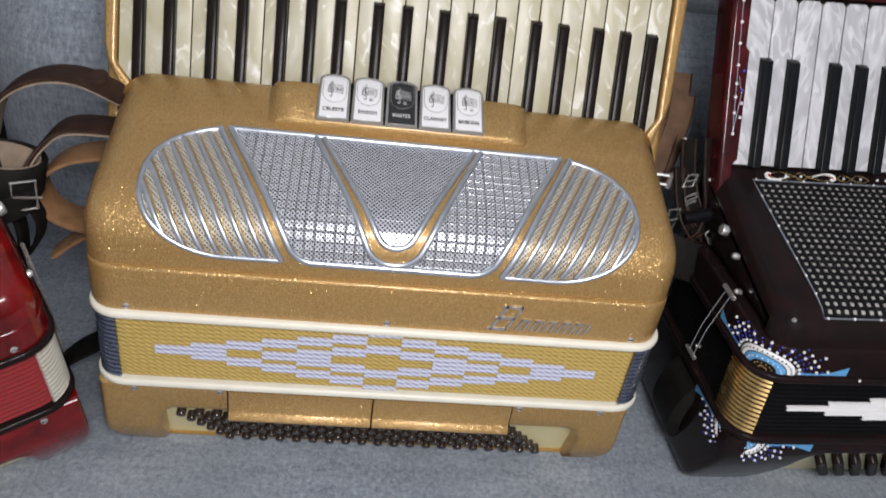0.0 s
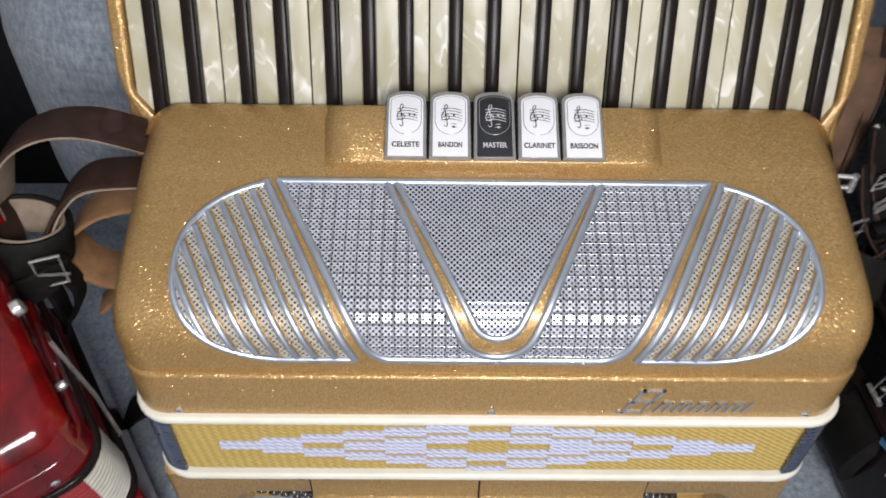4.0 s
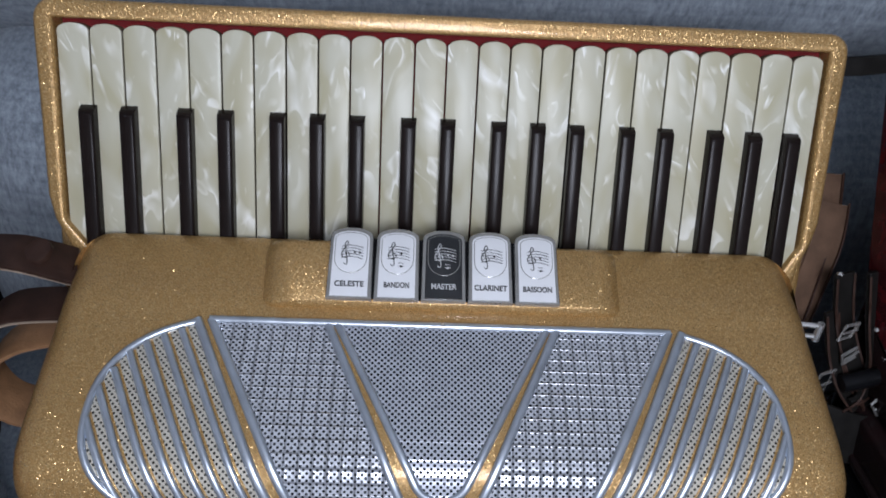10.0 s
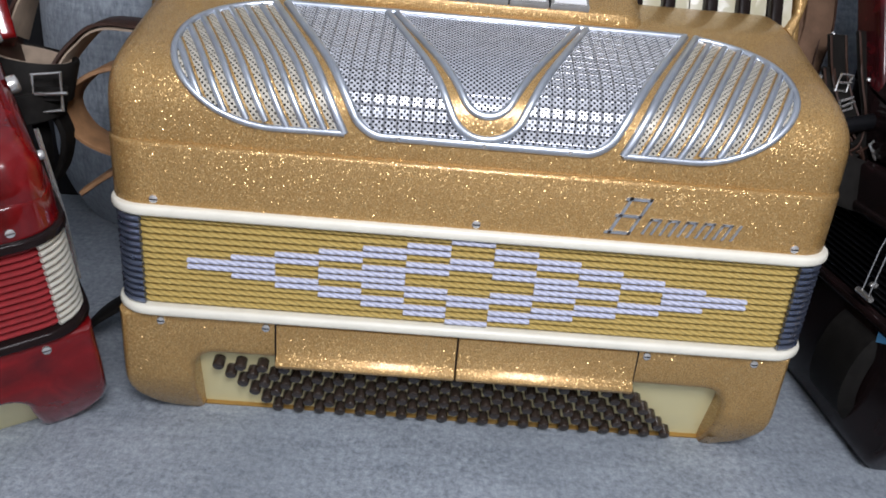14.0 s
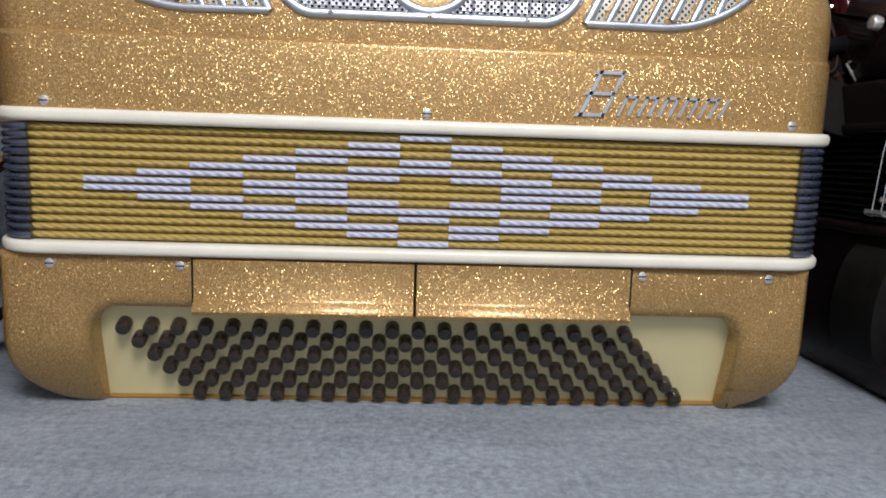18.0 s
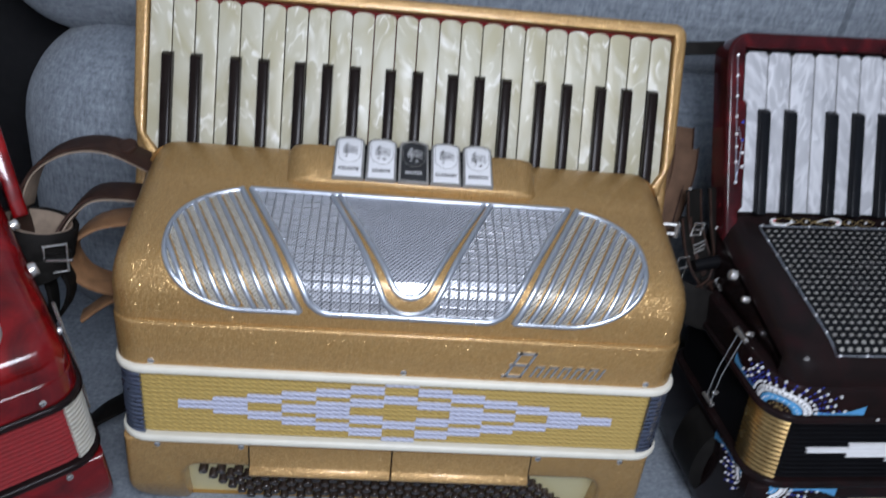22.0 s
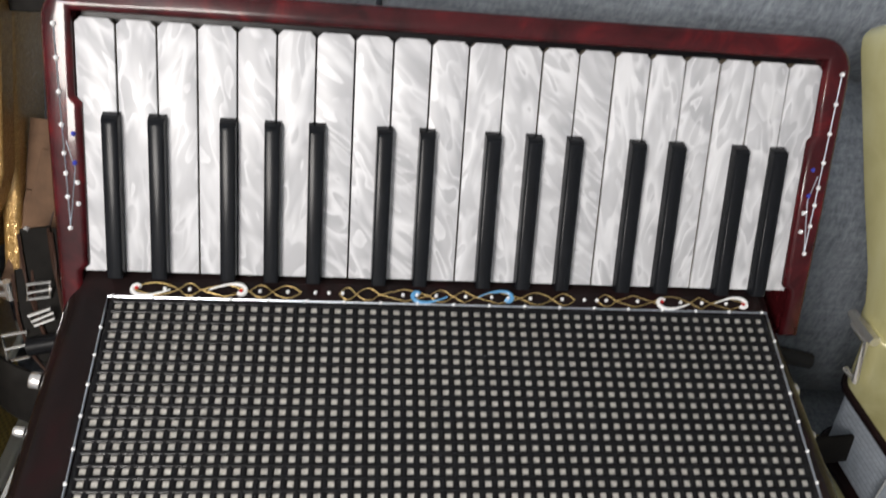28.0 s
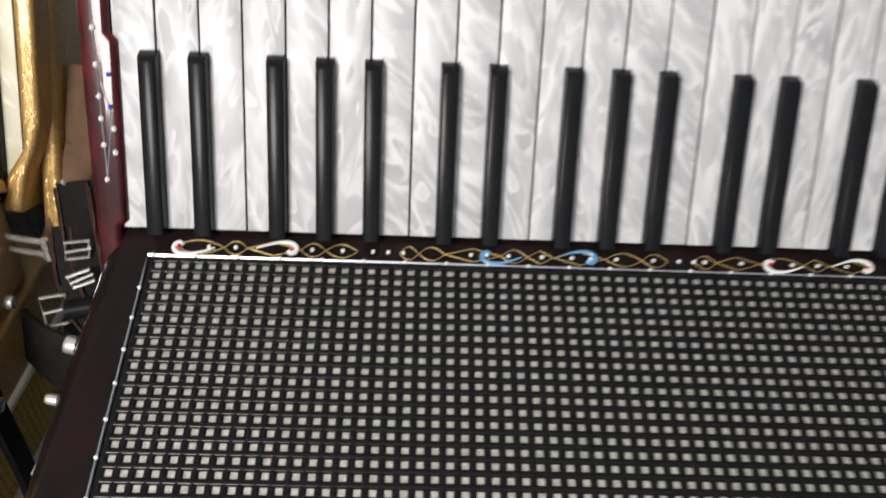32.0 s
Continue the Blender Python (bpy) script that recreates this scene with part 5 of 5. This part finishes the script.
for sign in (-1, 1):
    tube(bm, [(-0.06 + 0.12 * k / 40, -0.0447, 0.1985 + sign * 0.0022 * math.sin(k / 40 * math.pi * 4)) for k in range(41)], 0.0004, 4)
    tube(bm, [(sign * 0.062, -0.0447, 0.199), (sign * 0.072, -0.0447, 0.201), (sign * 0.082, -0.0447, 0.2075), (sign * 0.096, -0.0447, 0.208)], 0.0004, 4)
part("front_scroll", bm, SILVER, noir)
dot_stuff("bead", noir, [(-0.15 + 0.03 * k, -0.0478, 0.1828) for k in range(11)], CRYSTAL, 0.0012)
# clasps and studs on the ends
for side in (-1, 1):
    x = side * 0.2225 - 0.008
    for y, z, r in ((0.070, 0.243, 0.0048), (0.040, 0.236, 0.0028), (0.02, 0.215, 0.0022), (0.05, 0.135, 0.0022)):
        bm = bmesh.new()
        disc(bm, (x - side * 0.003, y, z), (side, 0, 0.25), r, 0.006, 12, 0.002)
        part("stud", bm, CHROME, noir)
    for dy in (0.0, 0.009):
        bm = bmesh.new()
        tube(bm, [(x + side * 0.004, 0.020 + dy, 0.212), (x + side * 0.006, 0.035 + dy, 0.165), (x + side * 0.004, 0.046 + dy, 0.128)], 0.0005, 5)
        part("clasp_wire", bm, CHROME, noir)
    bm = bmesh.new()
    tube(bm, [(x + side * 0.004, 0.015, 0.212), (x + side * 0.004, 0.034, 0.212)], 0.0022, 6)
    part("clasp_bar", bm, CHROME, noir)
    bm = bmesh.new()
    tube(bm, [(x + side * 0.004, 0.042, 0.128), (x + side * 0.004, 0.060, 0.128)], 0.0022, 6)
    part("clasp_bar", bm, CHROME, noir)
    bm = bmesh.new()
    tube(bm, [(side * 0.205, 0.112, 0.240), (side * 0.248, 0.108, 0.232)], 0.0058, 10)
    part("strap_knob", bm, BLACK_PLASTIC, noir)


for side in (-1, 1):
    bm = bmesh.new()
    noir_band = [Vector((side * a - 0.010, b, c)) for a, b, c in ((0.217, 0.050, 0.108), (0.225, 0.050, 0.098), (0.230, 0.052, 0.080), (0.230, 0.056, 0.058), (0.224, 0.060, 0.040), (0.214, 0.062, 0.030))]
    a = []
    for p in spline(noir_band, 5):
        a.append([bm.verts.new(p + Vector((dx * side, dy, 0))) for dx, dy in ((-0.006, -0.026), (0.004, -0.022), (0.004, 0.022), (-0.006, 0.026))])
    for p, q in zip(a, a[1:]):
        for k in range(4):
            bm.faces.new((p[k - 1], p[k], q[k], q[k - 1]))
    bm.faces.new(a[0])
    bm.faces.new(a[-1])
    part("bass_strap", bm, BLACK_LEATHER, noir, "black leather hand strap")

# ---- straps ----
def strap(points, width, thick, material, across=(0, 1, 0)):
    """A flat band along a line of places."""
    bm = bmesh.new()
    ribbon(bm, spline(points, 6), width, thick, across)
    return bm


def ribbon(bm, pts, width, thick, across):
    a = Vector(across).normalized()
    loops = []
    for i, p in enumerate(pts):
        t = (pts[min(len(pts) - 1, i + 1)] - pts[max(0, i - 1)]).normalized()
        side = (a - t * a.dot(t)).normalized()
        n = t.cross(side)
        loops.append([bm.verts.new(p + side * u * width / 2 + n * v * thick / 2) for u, v in ((-1, -0.6), (-0.9, -1), (0.9, -1), (1, -0.6), (1, 0.6), (0.9, 1), (-0.9, 1), (-1, 0.6))])
    for p, q in zip(loops, loops[1:]):
        for k in range(8):
            bm.faces.new((p[k - 1], p[k], q[k], q[k - 1]))
    bm.faces.new(loops[0])
    bm.faces.new(loops[-1])
    return bm


band = thing("shoulder_strap", Matrix(), (-0.27, 0.13, SEAT), "brown leather shoulder straps with a black buckle beside the gold accordion", "strap")
part("band", strap([(-0.222, 0.140, 0.684), (-0.252, 0.130, 0.702), (-0.284, 0.13, 0.698), (-0.312, 0.13, 0.678), (-0.325, 0.12, 0.645), (-0.318, 0.10, 0.620)], 0.030, 0.003, LEATHER), LEATHER, band)
part("band", strap([(-0.220, 0.140, 0.655), (-0.262, 0.13, 0.659), (-0.284, 0.125, 0.643), (-0.297, 0.115, 0.620), (-0.300, 0.10, 0.600)], 0.030, 0.003, LEATHER), LEATHER, band)
part("lining", strap([(-0.220, 0.150, 0.630), (-0.268, 0.14, 0.625), (-0.292, 0.13, 0.604), (-0.283, 0.125, 0.580), (-0.255, 0.13, 0.566), (-0.222, 0.14, 0.564)], 0.034, 0.004, TAN), TAN, band, "tan leather lining")
part("tail", strap([(-0.226, 0.15, 0.556), (-0.262, 0.14, 0.550), (-0.292, 0.13, 0.530)], 0.026, 0.004, TAN), TAN, band)
PALE_LINING = plain("pale_suede_lining", (0.30, 0.23, 0.17), 0.9, vary=0.2, scale=90)
for pts in ([(-0.222, 0.142, 0.6815), (-0.252, 0.132, 0.6990), (-0.284, 0.132, 0.6950), (-0.312, 0.132, 0.6745), (-0.3215, 0.122, 0.645)], [(-0.220, 0.142, 0.6520), (-0.262, 0.132, 0.6555), (-0.2825, 0.127, 0.6400), (-0.294, 0.117, 0.620)]):
    part("lining", strap(pts, 0.0312, 0.002, PALE_LINING), PALE_LINING, band, "pale suede lining")
bm = bmesh.new()
disc(bm, (-0.238, 0.1335, 0.6985), (-0.15, -0.35, 1), 0.0085, 0.004, 14, 0.0015)
part("strap_stud", bm, LEATHER, band)
def coil(cx, cy, cz, rx, ry, tilt, a0, a1):
    """Places round a tilted oval, as a rolled strap lies."""
    out = []
    for k in range(13):
        a = radians(a0 + (a1 - a0) * k / 12)
        out.append((cx + rx * math.cos(a), cy + ry * math.sin(a), cz + tilt * math.cos(a)))
    return out


roll = part("rolled_band", strap(coil(-0.312, 0.108, 0.624, 0.030, 0.024, -0.004, -200, 170), 0.026, 0.004, BLACK_LEATHER, (0.15, 0.3, 1)), BLACK_LEATHER, band, "black leather strap rolled up")
part("rolled_lining", strap(coil(-0.312, 0.108, 0.624, 0.026, 0.020, -0.004, -200, 170), 0.025, 0.002, PALE_LINING, (0.15, 0.3, 1)), PALE_LINING, roll)
part("rolled_band", strap(coil(-0.316, 0.098, 0.603, 0.030, 0.026, 0.006, -190, 60), 0.020, 0.005, BLACK_LEATHER, (0.1, 0.25, 1)), BLACK_LEATHER, band)
part("keeper", strap(coil(-0.290, 0.090, 0.616, 0.010, 0.006, 0.0, 0, 360), 0.009, 0.003, BLACK_LEATHER, (0.3, 0.3, 1)), BLACK_LEATHER, band)
bm = bmesh.new()
tube(bm, [(x, y, z) for x, y, z in ((-0.296, 0.080, 0.604), (-0.279, 0.084, 0.606), (-0.277, 0.082, 0.632), (-0.294, 0.078, 0.630))], 0.0014, 6, closed=True)
tube(bm, [(-0.2935, 0.0785, 0.617), (-0.272, 0.078, 0.6195)], 0.0012, 6)
part("buckle", bm, CHROME, band)
for pts in ([(-0.306, 0.10, 0.600), (-0.300, 0.096, 0.580), (-0.303, 0.10, 0.555), (-0.312, 0.11, 0.530)], [(-0.322, 0.09, 0.606), (-0.318, 0.084, 0.582), (-0.324, 0.086, 0.556)], [(-0.292, 0.10, 0.604), (-0.286, 0.102, 0.584), (-0.292, 0.106, 0.562), (-0.302, 0.11, 0.546)]):
    part("strap_end", strap(pts, 0.017, 0.004, BLACK_LEATHER), BLACK_LEATHER, band)
bm = strap([(-0.215, 0.10, 0.490), (-0.245, 0.10, 0.462), (-0.275, 0.10, 0.440), (-0.295, 0.10, 0.4185)], 0.034, 0.004, BLACK_LEATHER)
solo("bass_strap", bm, BLACK_LEATHER, "black leather strap end lying on the sofa seat", "strap")

belt = thing("shoulder_strap", Matrix(), (0.26, 0.12, SEAT), "black leather strap with chrome buckles between two accordions", "strap")
BROWN = plain("worn_brown_suede", (0.125, 0.074, 0.047), 0.85, vary=0.25, scale=70, bump=0.0006, shine=0.15)
part("band", strap([(0.224, 0.120, 0.600), (0.244, 0.104, 0.602), (0.266, 0.098, 0.597), (0.286, 0.100, 0.592), (0.304, 0.112, 0.590)], 0.036, 0.004, BLACK_LEATHER, (0, 0.3, 1)), BLACK_LEATHER, belt)
# folded brown strap behind, layer over layer
for pts, wide in (([(0.256, 0.212, 0.728), (0.255, 0.198, 0.706), (0.252, 0.182, 0.676), (0.246, 0.165, 0.648)], 0.027), ([(0.262, 0.200, 0.712), (0.258, 0.184, 0.690), (0.250, 0.170, 0.664), (0.242, 0.158, 0.640)], 0.024), ([(0.252, 0.186, 0.690), (0.246, 0.172, 0.668), (0.240, 0.160, 0.646), (0.234, 0.152, 0.630)], 0.020)):
    fold_of = part("brown_fold", strap(pts, wide, 0.004, BROWN, (1, 0.25, 0.1)), BROWN, belt, "worn brown suede strap")
    bm = bmesh.new()
    tube(bm, spline([(x + wide * 0.46, y - 0.004 + wide * 0.11, z + wide * 0.05) for x, y, z in pts], 5), 0.0008, 5)
    part("stitched_edge", bm, LEATHER, fold_of)
for pts, wide in (([(0.258, 0.152, 0.690), (0.262, 0.140, 0.662), (0.272, 0.126, 0.636), (0.286, 0.116, 0.616), (0.290, 0.116, 0.600)], 0.017), ([(0.276, 0.150, 0.694), (0.280, 0.136, 0.664), (0.284, 0.124, 0.640), (0.280, 0.114, 0.622), (0.268, 0.108, 0.616)], 0.014), ([(0.252, 0.140, 0.668), (0.256, 0.126, 0.644), (0.264, 0.116, 0.626), (0.276, 0.110, 0.612)], 0.011)):
    lash = part("flap", strap(pts, wide, 0.0035, BLACK_LEATHER, (1, 0.5, 0)), BLACK_LEATHER, belt)
    for dx in (-0.42, 0.42):
        bm = bmesh.new()
        tube(bm, spline([(x + dx * wide, y - 0.0035 + dx * wide * 0.5, z) for x, y, z in pts], 5), 0.0009, 5)
        part("piping", bm, LEATHER, lash)
part("upper_band", strap([(0.232, 0.222, 0.799), (0.255, 0.218, 0.802), (0.282, 0.222, 0.804)], 0.012, 0.004, BLACK_LEATHER, (0, 0.2, 1)), BLACK_LEATHER, belt)
for x, y, z, turn, tall in ((0.262, 0.130, 0.660, 8, 0.006), (0.264, 0.122, 0.646, -12, 0.004), (0.249, 0.114, 0.628, 4, 0.011), (0.286, 0.104, 0.622, -35, 0.006)):
    bm = bmesh.new()
    m = Matrix.Translation((x, y, z)) @ Matrix.Rotation(radians(turn), 4, "Y") @ Matrix.Rotation(radians(25), 4, "Z")
    tube(bm, [m @ Vector(p) for p in ((-0.006, 0, -tall), (0.006, 0, -tall), (0.006, 0, tall), (-0.006, 0, tall))], 0.0012, 6, closed=True)
    tube(bm, [m @ Vector((-0.006, -0.001, 0)), m @ Vector((0.007, -0.001, 0.001))], 0.0009, 6)
    part("buckle", bm, CHROME, belt)
for x, y, z, r in ((0.254, 0.150, 0.690, 0.0024), (0.290, 0.108, 0.606, 0.0026), (0.278, 0.128, 0.664, 0.0018)):
    bm = bmesh.new()
    ball(bm, (x, y, z), r)
    part("rivet", bm, CHROME, belt)
bm = strap([(0.732, 0.105, 0.600), (0.752, 0.100, 0.590), (0.778, 0.100, 0.582), (0.810, 0.105, 0.580)], 0.022, 0.004, BLACK_LEATHER, (0, 0.3, 1))
solo("strap_end", bm, BLACK_LEATHER, "short black leather strap end between two accordions", "strap")

# ---- red accordion ----
RED_POSE = pose(-0.4245, -0.0872, 0.3617, 4.2, -7.1, 33.3)
rouge, RB, RS, rouge_plate = small_accordion(RED_POSE, "red pearl accordion with a silver grille and white keys", RED_PEARL, RED_PEARL, IVORY, BLACK_SHELL,
                                             RED_CLOTH, PALE_CAP, None, CREAM_BOARD, BLACK_KEY, hw=0.218, low=0.030, cap_from=0.198, cut=0.176, rib=0.38, notch=0.0002)
R0, R1 = 0.038, RS.length - 0.046


def red_edge(s):
    f = (s - R0) / (R1 - R0)
    e = min(f, 1 - f) * (R1 - R0)
    r = 0.018
    return 0.181 - (r - math.sqrt(max(0.0, r * r - (r - e) ** 2)) if e < r else 0.0)


bm = bmesh.new()
strip_plate(bm, RS, lambda s: -red_edge(s), red_edge, R0, R1, 0.0008, 36)
rg = part("grille", bm, MESH_CHROME, rouge, "silver perforated grille")
bm = bmesh.new()
rim = [RS.place(red_edge(R0 + (R1 - R0) * k / 36), R0 + (R1 - R0) * k / 36, 0.0014) for k in range(37)]
rim += [RS.place(-red_edge(R1 + (R0 - R1) * k / 36), R1 + (R0 - R1) * k / 36, 0.0014) for k in range(37)]
tube(bm, rim, 0.0018, 6, closed=True)
part("grille_rim", bm, SILVER, rg)
for y, z, r in ((0.085, 0.262, 0.004), (0.045, 0.244, 0.0055), (0.0, 0.215, 0.003)):
    bm = bmesh.new()
    disc(bm, (0.2145, y, z), (1, 0, 0.2), r, 0.006, 12, 0.002)
    part("stud", bm, CHROME, rouge)
bm = bmesh.new()
tube(bm, [(0.2215, 0.03, 0.22), (0.2235, 0.02, 0.165), (0.2215, 0.01, 0.122)], 0.0016, 6)
part("clasp_wire", bm, CHROME, rouge)

# ---- pale yellow accordion ----
PALE_POSE = pose(1.0477, -0.016, 0.4615, -5.97, -6.61, -0.92)
pale, PB, PS, pale_plate = small_accordion(PALE_POSE, "pale yellow pearl accordion with coloured inlays and white keys", YELLOW_PEARL, YELLOW_PEARL, WHITE_PEARL, BLACK_SHELL,
                                           GREY_CLOTH, SILVER, RED_PAINT, CREAM_BOARD, BLACK_KEY, rise=0.010, longer=0.0195, lean=0.172, low=-0.026,
                                           profile=[(-0.042, 0.204), (-0.042, 0.228), (-0.040, 0.240), (-0.034, 0.2485), (-0.020, 0.2545), (0.030, 0.2620), (0.105, 0.2725), (0.122, 0.2780), (0.150, 0.2800)],
                                           skirt=0.026, wide=0.017, brim=0.0125, round_rail=0.0026, key_x=-0.2140, key_pitch=0.0216, black_shift=-0.0015, bz=0.003)
bm = bmesh.new()
prism(bm, [(-0.211, 0.1562), (0.219, 0.1562), (0.219, 0.1632), (-0.211, 0.1632)], -0.006, 0.0056, lambda u, v, d: PB.place(u, v, d), 0, 0.001, 2)
part("silver_strip", bm, SILVER, pale)


def ps_of(y):
    k = min(range(600), key=lambda q: abs(PS.at(PS.length * q / 600)[0] - y))
    return PS.length * k / 600


def opening(pts):
    """A dark cloth opening in the grille with a silver edge, from its corners (x, y)."""
    line = [(x * 1.03, ps_of(y)) for x, y in pts]
    bm = bmesh.new()
    bm.faces.new([bm.verts.new(PS.place(x, s, 0.0006)) for x, s in line])
    p = part("grille_opening", bm, GREEN_CLOTH, pale)
    bm = bmesh.new()
    tube(bm, [PS.place(x, s, 0.0008) for x, s in line], 0.0007, 5, closed=True)
    part("silver_edge", bm, SILVER, p)


GREEN_CLOTH = plain("dark_green_cloth", (0.020, 0.026, 0.022), 0.8, vary=0.3, scale=500)
MID = -0.1036
wedge = [(-0.1804, 0.0899), (-0.1543, 0.0885), (-0.1625, 0.0815), (-0.1695, 0.073), (-0.176, 0.064), (-0.1841, 0.0546)]
crescent = [(-0.1661, 0.0559), (-0.160, 0.064), (-0.1523, 0.0713), (-0.143, 0.0775), (-0.1327, 0.0817), (-0.1225, 0.0815), (-0.130, 0.0765), (-0.1358, 0.0712), (-0.142, 0.063), (-0.1465, 0.0552)]
dome = [(-0.1326, 0.0528), (-0.127, 0.060), (-0.1196, 0.0657), (MID, 0.0693), (-0.0876, 0.0657), (-0.080, 0.060), (-0.0746, 0.0528)]
corner = [(-0.1837, 0.0213), (-0.1743, 0.0214), (-0.1737, 0.004), (-0.1632, -0.0127), (-0.1537, -0.0185), (-0.1861, -0.0178)]
bowl = [(-0.1592, 0.0205), (-0.1518, 0.0066), (-0.1421, -0.0011), (-0.125, -0.006), (MID, -0.008), (-0.0822, -0.006), (-0.0651, -0.0011), (-0.0554, 0.0066), (-0.048, 0.0205)]
for sign in (1, -1):
    for shape in (wedge, crescent, corner):
        opening([(sign * x, y) for x, y in shape])
        opening([(sign * (2 * MID - x), y) for x, y in shape])
    for shape in (dome, bowl):
        opening([(sign * x, y) for x, y in shape])
    bm = bmesh.new()
    for a in range(0, 180, 45):
        c, d = math.cos(radians(a)), math.sin(radians(a))
        tube(bm, [PS.place(sign * (MID - 0.044) + e * 0.012 * c, ps_of(0.037) + e * 0.007 * d, 0.0003) for e in (-1, 0, 1)], 0.0003, 4)
    part("star_inlay", bm, INK, pale)
for side in (-1, 1):
    for outer, inner, colour in (((0.0250, 0.0185), (0.0205, 0.0148), BLUE_PAINT), ((0.0205, 0.0148), (0.0170, 0.0118), WHITE_PAINT), ((0.0170, 0.0118), (0.0115, 0.0078), RED_PAINT), ((0.0115, 0.0078), (0.0060, 0.0040), WHITE_PAINT)):
        arc_band(pale, 0.0, side, 0.1920, 1, outer, inner, colour)
    dot_stuff("stone_ring", pale, [on_corner(side, r * math.cos(radians(a)), 0.1920 + 0.72 * r * math.sin(radians(a)), 0.0014, 0.0) for r in (0.0142, 0.0228) for a in range(8, 176, 12)], CRYSTAL, 0.0007)
    random.seed(5)
    spots = [(random.uniform(8, 172), random.uniform(1.12, 2.1)) for _ in range(110)]
    spots = [on_corner(side, 0.0265 * f * math.cos(radians(a)), 0.1920 + 0.0185 * f * math.sin(radians(a)), 0.0004, 0.0) for a, f in spots if 0.0185 * f * math.sin(radians(a)) < 0.034]
    dot_stuff("stone_fleck", pale, spots[::3], BLUE_STONE, 0.0007)
    dot_stuff("stone_fleck", pale, spots[1::3], CRYSTAL, 0.0008)
    dot_stuff("stone_fleck", pale, spots[2::3], INK, 0.0005)
    bm = bmesh.new()
    for k in range(12):
        u = 0.028 + 0.0022 * k
        tube(bm, [on_corner(side, u, 0.1925, 0.0004, 0.0), on_corner(side, u + 0.002, 0.1925 + 0.0045 * (1 - k / 13), 0.0004, 0.0)], 0.0007, 4)
    part("red_fringe", bm, RED_PAINT, pale)
    xa = -0.226 if side < 0 else 0.234
    stones(pale, [PB.place(xa + side * 0.00006 * (12 - k) * 12 - side * 0.002, 0.150 - 0.0125 * k, 0.0042) for k in range(9)], BLUE_STONE, 0.0013)
    stones(pale, [PB.place(xa - side * (0.006 - 0.001 * k), 0.088 - 0.010 * k, 0.0042) for k in range(3)], RED_STONE, 0.0015)
    stones(pale, [PB.place(xa - side * 0.007, 0.072, 0.0042), PB.place(xa - side * 0.005, 0.061, 0.0042)], BLUE_STONE, 0.0013)
    x = side * 0.2225
    bm = bmesh.new()
    tube(bm, [(x + side * 0.004, 0.142, 0.238), (x + side * 0.004, 0.122, 0.238), (x + side * 0.004, 0.118, 0.205), (x + side * 0.004, 0.132, 0.205)], 0.0024, 6)
    tube(bm, [(x + side * 0.003, 0.148, 0.243), (x + side * 0.003, 0.115, 0.243)], 0.0040, 6)
    part("latch", bm, CHROME, pale)
    for y, z, r in ((0.056, 0.262, 0.0065), (0.044, 0.252, 0.003), (-0.012, 0.222, 0.0055)):
        bm = bmesh.new()
        disc(bm, (x - side * 0.003, y, z), (side, 0, 0.25), r, 0.006, 12, 0.002)
        part("stud", bm, CHROME, pale)
    bm = bmesh.new()
    tube(bm, [(x + side * 0.004, 0.050, 0.232), (x + side * 0.006, 0.055, 0.16), (x + side * 0.004, 0.060, 0.118)], 0.0012, 5)
    part("clasp_wire", bm, CHROME, pale)
    bm = bmesh.new()
    tube(bm, [(x + side * 0.003, 0.045, 0.232), (x + side * 0.003, 0.062, 0.232)], 0.004, 6)
    part("clasp_bar", bm, BLACK_PLASTIC, pale)
for x in (-0.1, 0.0, 0.1):
    bm = bmesh.new()
    s = ps_of(-0.012)
    tube(bm, [PS.place(x - 0.02, s, 0.0004), PS.place(x - 0.006, s + 0.001, 0.0006), PS.place(x, s, 0.0008), PS.place(x + 0.006, s + 0.001, 0.0006), PS.place(x + 0.02, s, 0.0004)], 0.0009, 5)
    part("inlay_dash", bm, RED_PAINT, pale)
